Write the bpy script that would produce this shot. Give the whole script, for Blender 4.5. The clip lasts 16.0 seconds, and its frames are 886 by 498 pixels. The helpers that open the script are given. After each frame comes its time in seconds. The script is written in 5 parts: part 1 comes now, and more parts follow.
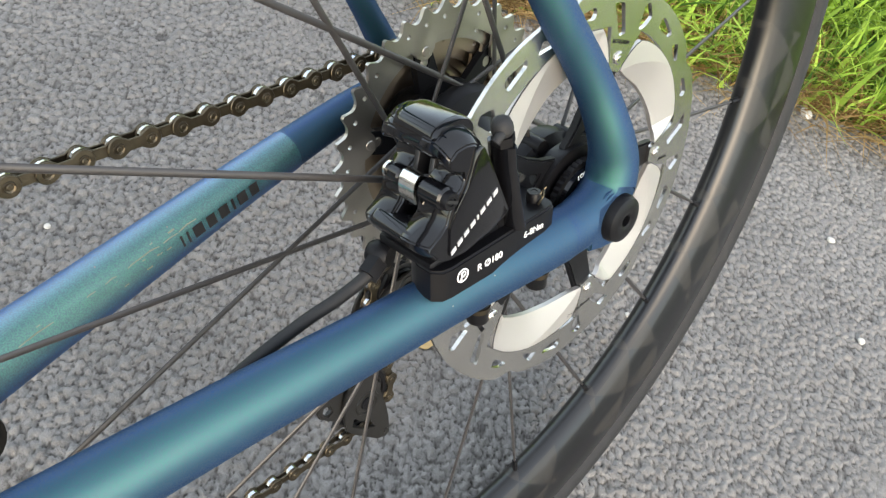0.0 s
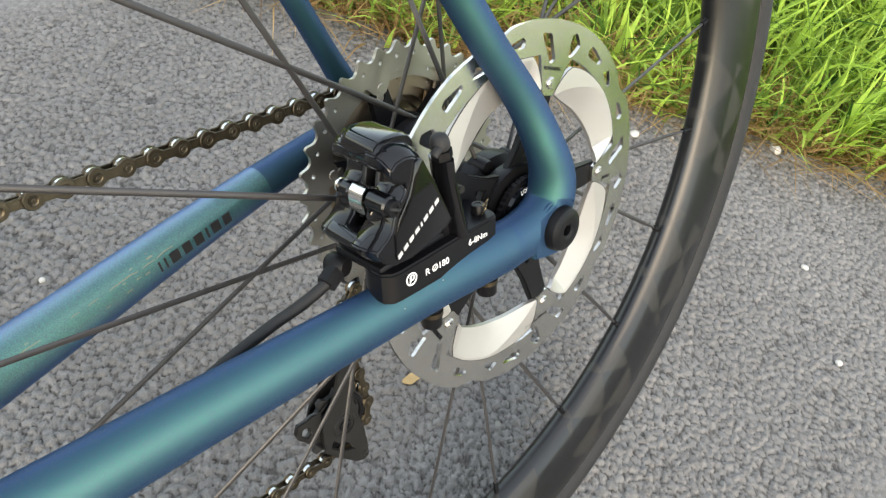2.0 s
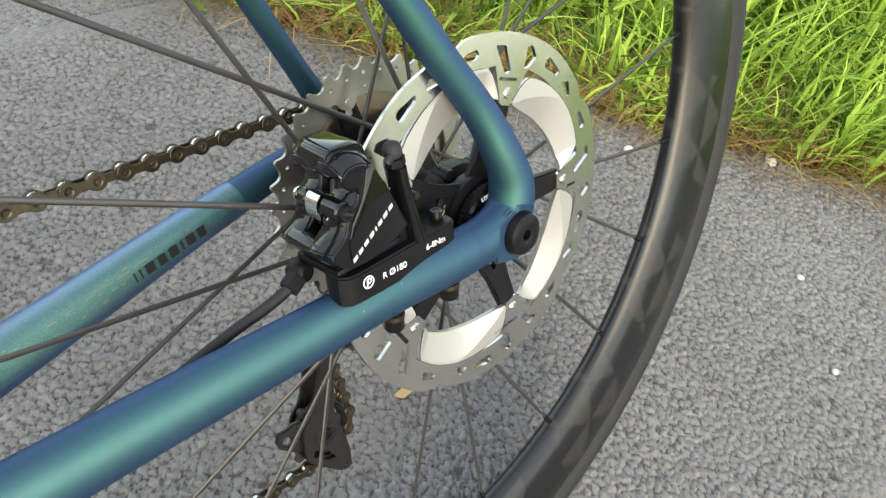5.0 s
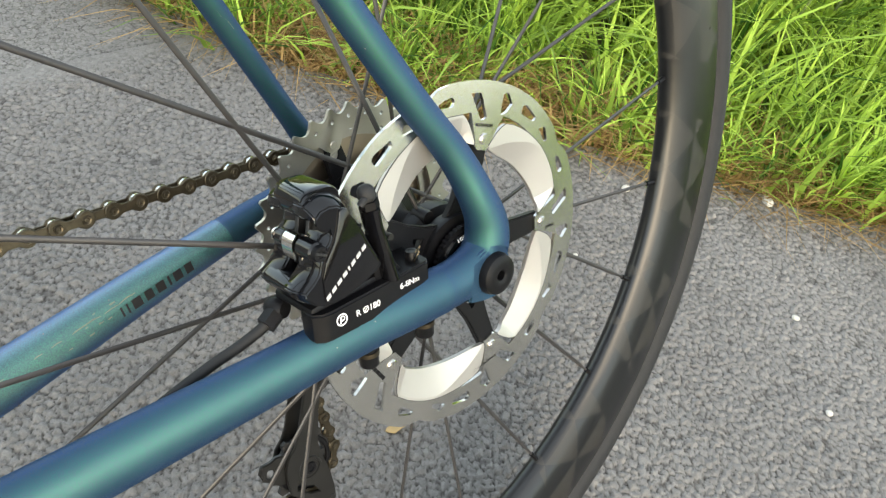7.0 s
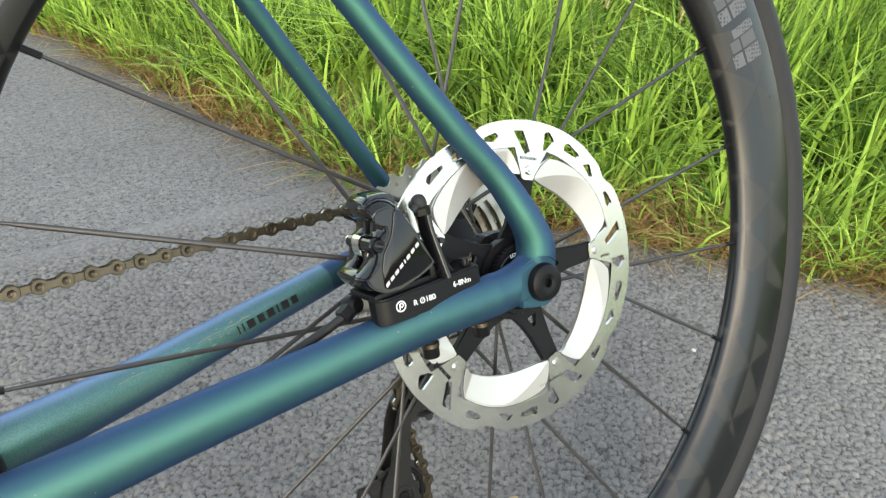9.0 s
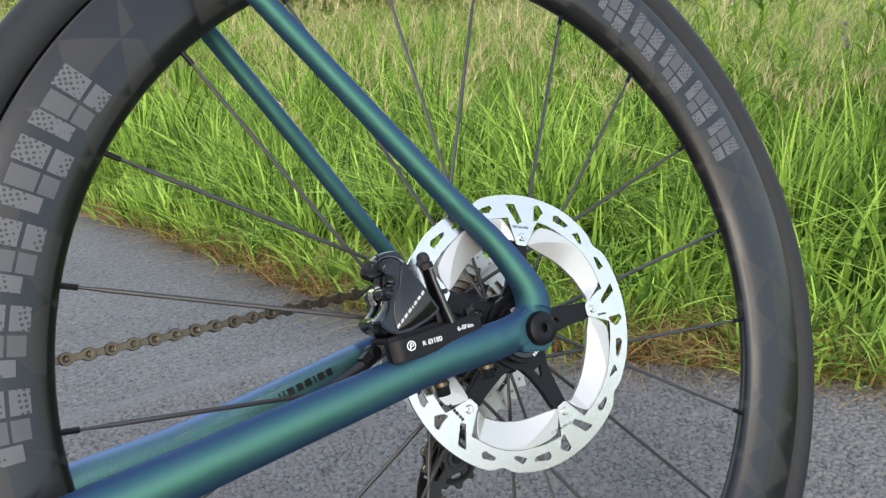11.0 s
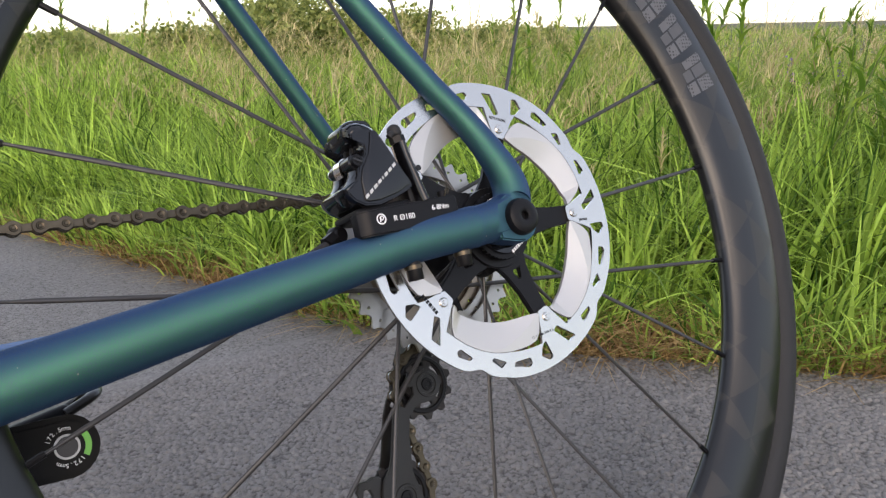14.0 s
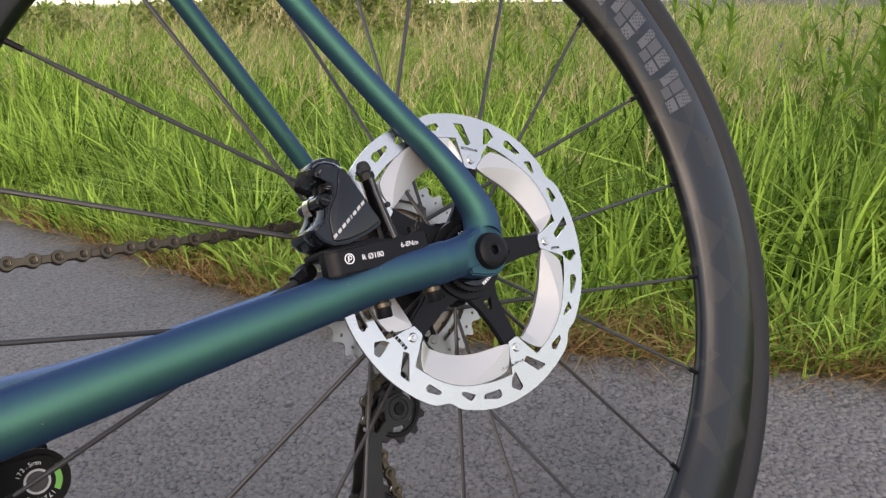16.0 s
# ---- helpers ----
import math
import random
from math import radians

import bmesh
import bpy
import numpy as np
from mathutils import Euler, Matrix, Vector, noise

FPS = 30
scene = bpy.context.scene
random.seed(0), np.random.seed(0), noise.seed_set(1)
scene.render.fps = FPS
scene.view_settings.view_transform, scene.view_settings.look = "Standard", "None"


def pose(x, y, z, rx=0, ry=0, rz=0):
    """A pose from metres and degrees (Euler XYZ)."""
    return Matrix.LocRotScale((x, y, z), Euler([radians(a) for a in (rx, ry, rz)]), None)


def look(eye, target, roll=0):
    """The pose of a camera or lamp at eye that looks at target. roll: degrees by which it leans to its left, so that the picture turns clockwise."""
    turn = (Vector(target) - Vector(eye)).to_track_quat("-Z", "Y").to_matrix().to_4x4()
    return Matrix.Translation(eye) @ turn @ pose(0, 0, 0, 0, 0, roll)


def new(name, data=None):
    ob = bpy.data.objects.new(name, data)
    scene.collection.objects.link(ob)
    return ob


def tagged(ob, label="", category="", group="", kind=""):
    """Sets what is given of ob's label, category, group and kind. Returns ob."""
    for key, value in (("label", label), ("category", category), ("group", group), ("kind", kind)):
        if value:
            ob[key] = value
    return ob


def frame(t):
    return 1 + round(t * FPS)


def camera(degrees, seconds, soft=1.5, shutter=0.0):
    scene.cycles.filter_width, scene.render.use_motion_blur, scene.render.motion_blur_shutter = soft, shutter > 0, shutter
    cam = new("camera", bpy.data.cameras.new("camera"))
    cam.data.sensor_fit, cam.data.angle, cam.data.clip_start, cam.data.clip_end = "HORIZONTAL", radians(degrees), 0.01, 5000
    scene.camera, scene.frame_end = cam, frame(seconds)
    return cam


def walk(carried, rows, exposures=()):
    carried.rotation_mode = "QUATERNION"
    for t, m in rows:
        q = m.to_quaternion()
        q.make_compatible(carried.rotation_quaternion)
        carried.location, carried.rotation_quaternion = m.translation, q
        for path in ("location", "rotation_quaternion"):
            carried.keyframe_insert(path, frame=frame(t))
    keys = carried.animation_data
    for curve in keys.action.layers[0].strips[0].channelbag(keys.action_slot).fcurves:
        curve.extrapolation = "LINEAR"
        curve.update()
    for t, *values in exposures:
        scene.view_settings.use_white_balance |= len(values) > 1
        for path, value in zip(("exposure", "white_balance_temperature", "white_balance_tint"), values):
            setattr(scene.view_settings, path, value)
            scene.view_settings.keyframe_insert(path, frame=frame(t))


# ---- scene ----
# camera and its path
cam = camera(58.10, 16.0, 1.3)
walk(cam, [
    (0.0, look((-0.2500, -0.1453, 0.5840), (0.0921, 0.0513, 0.1319), 23.75)),
    (0.5, look((-0.2585, -0.1436, 0.5768), (0.0876, 0.0547, 0.1286), 23.41)),
    (1.0, look((-0.2643, -0.1549, 0.5869), (0.0882, 0.0531, 0.1482), 22.23)),
    (1.5, look((-0.2672, -0.1699, 0.5919), (0.0902, 0.0498, 0.1629), 20.65)),
    (2.0, look((-0.2604, -0.1823, 0.5971), (0.0988, 0.0453, 0.1738), 19.47)),
    (2.5, look((-0.2615, -0.1794, 0.5985), (0.0983, 0.0465, 0.1748), 19.84)),
    (3.0, look((-0.2642, -0.1852, 0.5968), (0.0937, 0.0462, 0.1744), 18.95)),
    (3.5, look((-0.2674, -0.1915, 0.6045), (0.0888, 0.0432, 0.1825), 18.46)),
    (4.0, look((-0.2652, -0.1954, 0.6049), (0.0903, 0.0433, 0.1847), 17.79)),
    (4.5, look((-0.2568, -0.2022, 0.6042), (0.0992, 0.0411, 0.1870), 17.10)),
    (7.0, look((-0.2478, -0.2233, 0.6187), (0.1131, 0.0449, 0.2214), 16.11)),
    (7.5, look((-0.2421, -0.2268, 0.6209), (0.1010, 0.0620, 0.2223), 14.46)),
    (8.0, look((-0.2522, -0.2453, 0.6170), (0.0706, 0.0762, 0.2266), 11.43)),
    (8.5, look((-0.2524, -0.2951, 0.6084), (0.0563, 0.0750, 0.2509), 6.79)),
    (9.0, look((-0.2666, -0.3363, 0.6020), (0.0390, 0.0739, 0.2885), 3.81)),
    (9.5, look((-0.2721, -0.3796, 0.5893), (0.0320, 0.0662, 0.3270), 1.31)),
    (9.7, look((-0.2840, -0.3890, 0.5871), (0.0184, 0.0672, 0.3412), 1.15)),
    (11.8, look((-0.2892, -0.4488, 0.5312), (0.0012, 0.0449, 0.3527), -3.39)),
    (12.0, look((-0.2885, -0.4475, 0.5192), (0.0051, 0.0443, 0.3403), -3.43)),
    (12.5, look((-0.2821, -0.4405, 0.4907), (0.0272, 0.0447, 0.3207), -3.09)),
    (13.0, look((-0.2873, -0.4288, 0.4767), (0.0340, 0.0526, 0.3187), -2.17)),
    (13.5, look((-0.2890, -0.4247, 0.4576), (0.0400, 0.0546, 0.3092), -1.58)),
    (14.0, look((-0.2957, -0.4187, 0.4525), (0.0371, 0.0589, 0.3071), -1.18)),
    (14.5, look((-0.2929, -0.4187, 0.4600), (0.0404, 0.0584, 0.3138), -0.99)),
    (15.0, look((-0.2851, -0.4247, 0.4765), (0.0490, 0.0503, 0.3257), -0.92)),
    (15.5, look((-0.2819, -0.4240, 0.4832), (0.0534, 0.0484, 0.3270), -0.78)),
    (16.0, look((-0.2808, -0.4203, 0.4856), (0.0541, 0.0500, 0.3222), -0.76)),
], [(0.0, 2.08, 7400, 9), (2.0, 1.97, 7500, 8), (7.0, 1.97, 7600, 5), (9.0, 1.84, 7200, 5), (12.0, 1.25, 6500, 13), (13.4, 1.15, 6850, 17), (16.0, 1.06, 7150, 19)])

# world, sun, exposure
world = bpy.data.worlds.new("evening_sky")
scene.world = world
world.use_nodes = True
wn = world.node_tree.nodes
sky = wn.new("ShaderNodeTexSky")
sky.sky_type = "NISHITA"
sky.sun_disc = False
SUN_EL, SUN_AZ = 25.0, 205.0   # degrees; azimuth clockwise from +y
sky.sun_elevation = radians(SUN_EL)
sky.sun_rotation = radians(SUN_AZ)
sky.air_density, sky.dust_density, sky.ozone_density = 1.0, 1.0, 1.0
# a thin even veil of cloud over the clear sky
veil = wn.new("ShaderNodeMix")
veil.data_type, veil.blend_type = "RGBA", "ADD"
veil.inputs[0].default_value = 1.0
veil.inputs[7].default_value = (2.3, 2.45, 2.6, 1)
world.node_tree.links.new(sky.outputs[0], veil.inputs[6])
world.node_tree.links.new(veil.outputs[2], wn["Background"].inputs[0])
wn["Background"].inputs[1].default_value = 0.11
sun = new("sun", bpy.data.lights.new("sun", "SUN"))
sun.data.energy, sun.data.angle, sun.data.color = 0.52, radians(45), (1.0, 0.88, 0.74)
to_sun = Vector((math.sin(radians(SUN_AZ)) * math.cos(radians(SUN_EL)), math.cos(radians(SUN_AZ)) * math.cos(radians(SUN_EL)), math.sin(radians(SUN_EL))))
sun.matrix_world = look(to_sun * 20, (0, 0, 0))


# ---- materials ----
def material(name, colour, rough=0.5, metal=0.0, var=0.12, scale=40.0, bump=0.0, bump_scale=400.0, coat=0.0, spec=0.5):
    m = bpy.data.materials.new(name)
    m.use_nodes = True
    n, l = m.node_tree.nodes, m.node_tree.links
    b = n["Principled BSDF"]
    b.inputs["Roughness"].default_value, b.inputs["Metallic"].default_value = rough, metal
    b.inputs["Specular IOR Level"].default_value = spec
    b.inputs["Coat Weight"].default_value = coat
    b.inputs["Coat Roughness"].default_value = 0.08
    co = n.new("ShaderNodeTexCoord")
    big = n.new("ShaderNodeTexNoise")
    big.inputs["Scale"].default_value, big.inputs["Detail"].default_value = scale, 6
    l.new(co.outputs["Object"], big.inputs["Vector"])
    ramp = n.new("ShaderNodeMix")
    ramp.data_type = "RGBA"
    ramp.inputs[6].default_value = (*[c * (1 - var) for c in colour], 1)
    ramp.inputs[7].default_value = (*[min(1, c * (1 + var)) for c in colour], 1)
    l.new(big.outputs[0], ramp.inputs[0])
    l.new(ramp.outputs[2], b.inputs["Base Color"])
    rr = n.new("ShaderNodeMapRange")
    rr.inputs[3].default_value, rr.inputs[4].default_value = max(0.02, rough - 0.07), min(1, rough + 0.07)
    l.new(big.outputs[0], rr.inputs[0])
    l.new(rr.outputs[0], b.inputs["Roughness"])
    if bump:
        fine = n.new("ShaderNodeTexNoise")
        fine.inputs["Scale"].default_value, fine.inputs["Detail"].default_value = bump_scale, 4
        l.new(co.outputs["Object"], fine.inputs["Vector"])
        bp = n.new("ShaderNodeBump")
        bp.inputs["Strength"].default_value, bp.inputs["Distance"].default_value = bump, 0.001
        l.new(fine.outputs[0], bp.inputs["Height"])
        l.new(bp.outputs[0], b.inputs["Normal"])
    return m


def nodes_of(m):
    return m.node_tree.nodes, m.node_tree.links, m.node_tree.nodes["Principled BSDF"]


def leafy(name, lows, highs, trans=0.35):
    """Blades: each one its own tone between two greens, lighter towards the tip by growth."""
    m = bpy.data.materials.new(name)
    m.use_nodes = True
    n, l, b = nodes_of(m)
    geo = n.new("ShaderNodeNewGeometry")
    mix = n.new("ShaderNodeMix")
    mix.data_type = "RGBA"
    mix.inputs[6].default_value, mix.inputs[7].default_value = (*lows, 1), (*highs, 1)
    l.new(geo.outputs["Random Per Island"], mix.inputs[0])
    l.new(mix.outputs[2], b.inputs["Base Color"])
    b.inputs["Roughness"].default_value, b.inputs["Specular IOR Level"].default_value = 0.55, 0.18
    t = n.new("ShaderNodeBsdfTranslucent")
    l.new(mix.outputs[2], t.inputs[0])
    ms = n.new("ShaderNodeMixShader")
    ms.inputs[0].default_value = trans
    l.new(b.outputs[0], ms.inputs[1])
    l.new(t.outputs[0], ms.inputs[2])
    l.new(ms.outputs[0], n["Material Output"].inputs[0])
    return m


def asphalt_material(name="asphalt", built=False):
    """Weathered chippings: flat-topped grey stones with dark bitumen between them; built: the stones stand in the mesh."""
    m = bpy.data.materials.new(name)
    m.use_nodes = True
    n, l, b = nodes_of(m)
    co = n.new("ShaderNodeTexCoord")

    def noise_tex(scale, detail):
        q = n.new("ShaderNodeTexNoise")
        q.inputs["Scale"].default_value, q.inputs["Detail"].default_value = scale, detail
        l.new(co.outputs["Object"], q.inputs["Vector"])
        return q

    def spread(src, a0, a1, b0, b1):
        q = n.new("ShaderNodeMapRange")
        for i, v in enumerate((a0, a1, b0, b1)):
            q.inputs[i + 1].default_value = v
        l.new(src, q.inputs[0])
        return q.outputs[0]

    def times(a, c):
        q = n.new("ShaderNodeMix")
        q.data_type, q.blend_type = "RGBA", "MULTIPLY"
        q.inputs[0].default_value = 1.0
        l.new(a, q.inputs[6])
        l.new(c, q.inputs[7])
        return q.outputs[2]
    warp = noise_tex(210, 4)
    add = n.new("ShaderNodeMix")
    add.data_type, add.blend_type = "RGBA", "ADD"
    add.inputs[0].default_value = 0.0055
    l.new(co.outputs["Object"], add.inputs[6])
    l.new(warp.outputs["Color"], add.inputs[7])
    cells, gaps = n.new("ShaderNodeTexVoronoi"), n.new("ShaderNodeTexVoronoi")
    gaps.feature = "DISTANCE_TO_EDGE"
    for v in (cells, gaps):
        v.inputs["Scale"].default_value = 175
        l.new(add.outputs[2], v.inputs["Vector"])
    tone = n.new("ShaderNodeSeparateColor")
    l.new(cells.outputs["Color"], tone.inputs[0])
    ramp = n.new("ShaderNodeValToRGB")
    e = ramp.color_ramp.elements
    e[0].position, e[0].color = 0.0, (0.157, 0.149, 0.141, 1)
    e[1].position, e[1].color = 1.0, (0.223, 0.212, 0.198, 1)
    mid = e.new(0.35)
    mid.color = (0.175, 0.166, 0.156, 1)
    far = e.new(0.92)
    far.color = (0.206, 0.196, 0.184, 1)
    l.new(tone.outputs[0], ramp.inputs[0])
    fine, stain = noise_tex(700, 5), noise_tex(2.2, 6)
    # gaps open only here and there, so that stones run together in uneven islands
    pit = n.new("ShaderNodeMath")
    pit.operation = "MULTIPLY"
    l.new(spread(gaps.outputs["Distance"], 0.02, 0.20, 1.0, 0.0), pit.inputs[0])
    l.new(spread(noise_tex(120, 4).outputs[0], 0.38, 0.64, 0.0, 1.0), pit.inputs[1])
    colour = times(times(ramp.outputs[0], spread(stain.outputs[0], 0.3, 0.7, 0.84, 1.16)), spread(fine.outputs[0], 0.3, 0.7, 0.90, 1.10))
    # bitumen in the gaps, its colour also darkened to deepen their shade
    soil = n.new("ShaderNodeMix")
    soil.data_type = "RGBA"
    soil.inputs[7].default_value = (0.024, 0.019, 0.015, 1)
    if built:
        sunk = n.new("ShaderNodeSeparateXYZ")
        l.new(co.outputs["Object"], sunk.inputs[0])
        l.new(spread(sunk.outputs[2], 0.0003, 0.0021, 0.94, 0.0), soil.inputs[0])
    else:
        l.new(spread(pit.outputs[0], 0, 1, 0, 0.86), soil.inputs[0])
    l.new(colour, soil.inputs[6])
    l.new(soil.outputs[2], b.inputs["Base Color"])
    b.inputs["Roughness"].default_value = 0.66
    b.inputs["Specular IOR Level"].default_value = 0.3
    low = n.new("ShaderNodeMath")
    low.operation, low.inputs[1].default_value = "MULTIPLY", -1.0
    l.new(pit.outputs[0], low.inputs[0])
    tops = n.new("ShaderNodeMath")
    tops.operation, tops.inputs[1].default_value = "MULTIPLY_ADD", 0.35
    l.new(tone.outputs[1], tops.inputs[0])
    l.new(low.outputs[0], tops.inputs[2])
    rough = n.new("ShaderNodeMath")
    rough.operation, rough.inputs[1].default_value = "MULTIPLY_ADD", 0.45
    l.new(fine.outputs[0], rough.inputs[0])
    l.new(tops.outputs[0], rough.inputs[2])
    bp = n.new("ShaderNodeBump")
    bp.inputs["Strength"].default_value, bp.inputs["Distance"].default_value = 0.8, 0.0016
    l.new(fine.outputs[0] if built else rough.outputs[0], bp.inputs["Height"])
    l.new(bp.outputs[0], b.inputs["Normal"])
    return m


def frame_paint(name="flip_lacquer", gain=1.0, gloss=0.0):
    """Flip lacquer: a dark blue body colour under flake whose sheen turns from green to blue-violet; gloss lays clear film over it."""
    m = material(name, (0.014, 0.040, 0.078), 0.5, 0.0, 0.15, 40, 0.05, 3000, 0.0)
    n, l, b = nodes_of(m)
    bump = [q for q in n if q.type == "BUMP"][0]
    sheen = []
    for colour, rough in (((0.034, 0.136, 0.086), 0.52), ((0.037, 0.082, 0.186), 0.57)):
        g = n.new("ShaderNodeBsdfAnisotropic")
        g.inputs["Color"].default_value = (*[c * gain for c in colour], 1)
        g.inputs["Roughness"].default_value = rough
        l.new(bump.outputs[0], g.inputs["Normal"])
        sheen.append(g)
    lw = n.new("ShaderNodeLayerWeight")
    lw.inputs["Blend"].default_value = 0.5
    flip = n.new("ShaderNodeMapRange")
    flip.inputs[1].default_value, flip.inputs[2].default_value = 0.08, 0.60
    # the sky's blue on upward faces is put into the sheen colour; sides stay greener
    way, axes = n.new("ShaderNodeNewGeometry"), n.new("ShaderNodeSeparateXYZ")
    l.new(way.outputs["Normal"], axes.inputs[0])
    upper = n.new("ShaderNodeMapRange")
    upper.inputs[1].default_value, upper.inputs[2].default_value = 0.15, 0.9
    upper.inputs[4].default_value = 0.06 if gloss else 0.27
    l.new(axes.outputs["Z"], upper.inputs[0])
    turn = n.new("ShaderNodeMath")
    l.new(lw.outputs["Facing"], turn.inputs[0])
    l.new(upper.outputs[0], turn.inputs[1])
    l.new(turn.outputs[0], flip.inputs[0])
    flake = n.new("ShaderNodeMixShader")
    l.new(flip.outputs[0], flake.inputs[0])
    l.new(sheen[0].outputs[0], flake.inputs[1])
    l.new(sheen[1].outputs[0], flake.inputs[2])
    co = n.new("ShaderNodeTexCoord")
    sp = n.new("ShaderNodeTexNoise")
    sp.inputs["Scale"].default_value, sp.inputs["Detail"].default_value = 1700, 1
    l.new(co.outputs["Object"], sp.inputs["Vector"])
    mr = n.new("ShaderNodeMapRange")
    mr.inputs[1].default_value, mr.inputs[2].default_value = 0.35, 0.65
    mr.inputs[3].default_value, mr.inputs[4].default_value = 0.38, 0.88
    l.new(sp.outputs[0], mr.inputs[0])
    # scattered chips and dust specks
    vo = n.new("ShaderNodeTexVoronoi")
    vo.inputs["Scale"].default_value = 150
    l.new(co.outputs["Object"], vo.inputs["Vector"])
    lt = n.new("ShaderNodeMath")
    lt.operation, lt.inputs[1].default_value = "LESS_THAN", 0.055
    l.new(vo.outputs["Distance"], lt.inputs[0])
    dust = n.new("ShaderNodeBsdfPrincipled")
    dust.inputs["Base Color"].default_value = (0.17, 0.17, 0.15, 1)
    dust.inputs["Roughness"].default_value = 0.8
    mix = n.new("ShaderNodeMixShader")
    l.new(mr.outputs[0], mix.inputs[0])
    l.new(b.outputs[0], mix.inputs[1])
    l.new(flake.outputs[0], mix.inputs[2])
    pick = n.new("ShaderNodeTexNoise")
    pick.inputs["Scale"].default_value = 70
    l.new(co.outputs["Object"], pick.inputs["Vector"])
    gt = n.new("ShaderNodeMath")
    gt.operation, gt.inputs[1].default_value = "GREATER_THAN", 0.55
    l.new(pick.outputs[0], gt.inputs[0])
    both = n.new("ShaderNodeMath")
    both.operation = "MULTIPLY"
    l.new(lt.outputs[0], both.inputs[0])
    l.new(gt.outputs[0], both.inputs[1])
    top = n.new("ShaderNodeMixShader")
    l.new(both.outputs[0], top.inputs[0])
    l.new(mix.outputs[0], top.inputs[1])
    l.new(dust.outputs[0], top.inputs[2])
    if gloss:
        film = n.new("ShaderNodeBsdfAnisotropic")
        film.inputs["Color"].default_value, film.inputs["Roughness"].default_value = (0.5, 0.5, 0.5, 1), 0.17
        ripple = n.new("ShaderNodeBump")
        ripple.inputs["Strength"].default_value, ripple.inputs["Distance"].default_value = 0.35, 0.0008
        l.new(sp.outputs[0], ripple.inputs["Height"])
        l.new(ripple.outputs[0], film.inputs["Normal"])
        over = n.new("ShaderNodeMixShader")
        over.inputs[0].default_value = gloss
        l.new(top.outputs[0], over.inputs[1])
        l.new(film.outputs[0], over.inputs[2])
        top = over
    l.new(top.outputs[0], n["Material Output"].inputs[0])
    return m


def weave_carbon():
    """Satin carbon with triangular facets laid round the rim."""
    m = material("satin_carbon", (0.022, 0.021, 0.022), 0.36, 0, 0.2, 30, 0.03, 1500, 0.10, 0.42)
    n, l, b = nodes_of(m)
    co = n.new("ShaderNodeTexCoord")
    sep = n.new("ShaderNodeSeparateXYZ")
    l.new(co.outputs["Object"], sep.inputs[0])
    def math_node(op, a, c=None, k=None):
        q = n.new("ShaderNodeMath")
        q.operation = op
        for i, v in enumerate((a, c, k)):
            if v is None:
                continue
            if isinstance(v, (int, float)):
                q.inputs[i].default_value = v
            else:
                l.new(v, q.inputs[i])
        return q.outputs[0]
    ang = math_node("ARCTAN2", sep.outputs[2], sep.outputs[0])
    x2, z2 = math_node("MULTIPLY", sep.outputs[0], sep.outputs[0]), math_node("MULTIPLY", sep.outputs[2], sep.outputs[2])
    rad = math_node("SQRT", math_node("ADD", x2, z2))
    v = math_node("MULTIPLY", math_node("SUBTRACT", rad, 0.276), 21.0)
    u = math_node("MULTIPLY", ang, 40 / (2 * math.pi))
    f1 = math_node("FRACT", math_node("ADD", u, v))
    f2 = math_node("FRACT", math_node("SUBTRACT", u, v))
    f3 = math_node("FRACT", math_node("MULTIPLY", math_node("ADD", u, math_node("MULTIPLY", v, 0.4)), 0.37))
    tri = math_node("MULTIPLY", math_node("GREATER_THAN", f1, f2), math_node("GREATER_THAN", f3, 0.35))
    mix = n.new("ShaderNodeMix")
    mix.data_type = "RGBA"
    mix.inputs[6].default_value, mix.inputs[7].default_value = (0.0045, 0.0047, 0.0052, 1), (0.016, 0.0145, 0.0128, 1)
    l.new(tri, mix.inputs[0])
    l.new(mix.outputs[2], b.inputs["Base Color"])
    rr = n.new("ShaderNodeMapRange")
    rr.inputs[3].default_value, rr.inputs[4].default_value = 0.28, 0.44
    l.new(tri, rr.inputs[0])
    l.new(rr.outputs[0], b.inputs["Roughness"])
    return m


ASPHALT = asphalt_material()
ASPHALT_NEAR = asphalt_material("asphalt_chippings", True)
SOIL = material("verge_soil", (0.085, 0.080, 0.032), 0.95, 0, 0.45, 12, 0.8, 90)
GRASS = leafy("green_grass", (0.026, 0.088, 0.010), (0.56, 0.77, 0.138), 0.36)
FIELD = leafy("meadow_grass", (0.08, 0.17, 0.022), (0.48, 0.56, 0.125), 0.5)
STALK = leafy("grass_stalk", (0.20, 0.23, 0.07), (0.42, 0.38, 0.19), 0.2)
SEEDS = leafy("seed_head", (0.34, 0.28, 0.12), (0.68, 0.57, 0.30), 0.35)
LEAF = leafy("weed_leaf", (0.09, 0.20, 0.02), (0.36, 0.48, 0.08), 0.45)
PURPLE = leafy("purple_petal", (0.16, 0.07, 0.30), (0.36, 0.20, 0.55), 0.3)
BUSH = leafy("bush_leaf", (0.12, 0.17, 0.045), (0.44, 0.46, 0.15), 0.45)
CREAM = leafy("cream_flower", (0.45, 0.36, 0.16), (0.70, 0.62, 0.36), 0.3)
STRAW = leafy("dry_grass", (0.16, 0.085, 0.028), (0.56, 0.37, 0.16), 0.3)
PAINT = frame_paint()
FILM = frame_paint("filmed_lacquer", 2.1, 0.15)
CARBON = weave_carbon()
RUBBER = material("tyre_rubber", (0.014, 0.014, 0.015), 0.65, 0, 0.3, 50, 0.2, 1200, 0.0, 0.35)
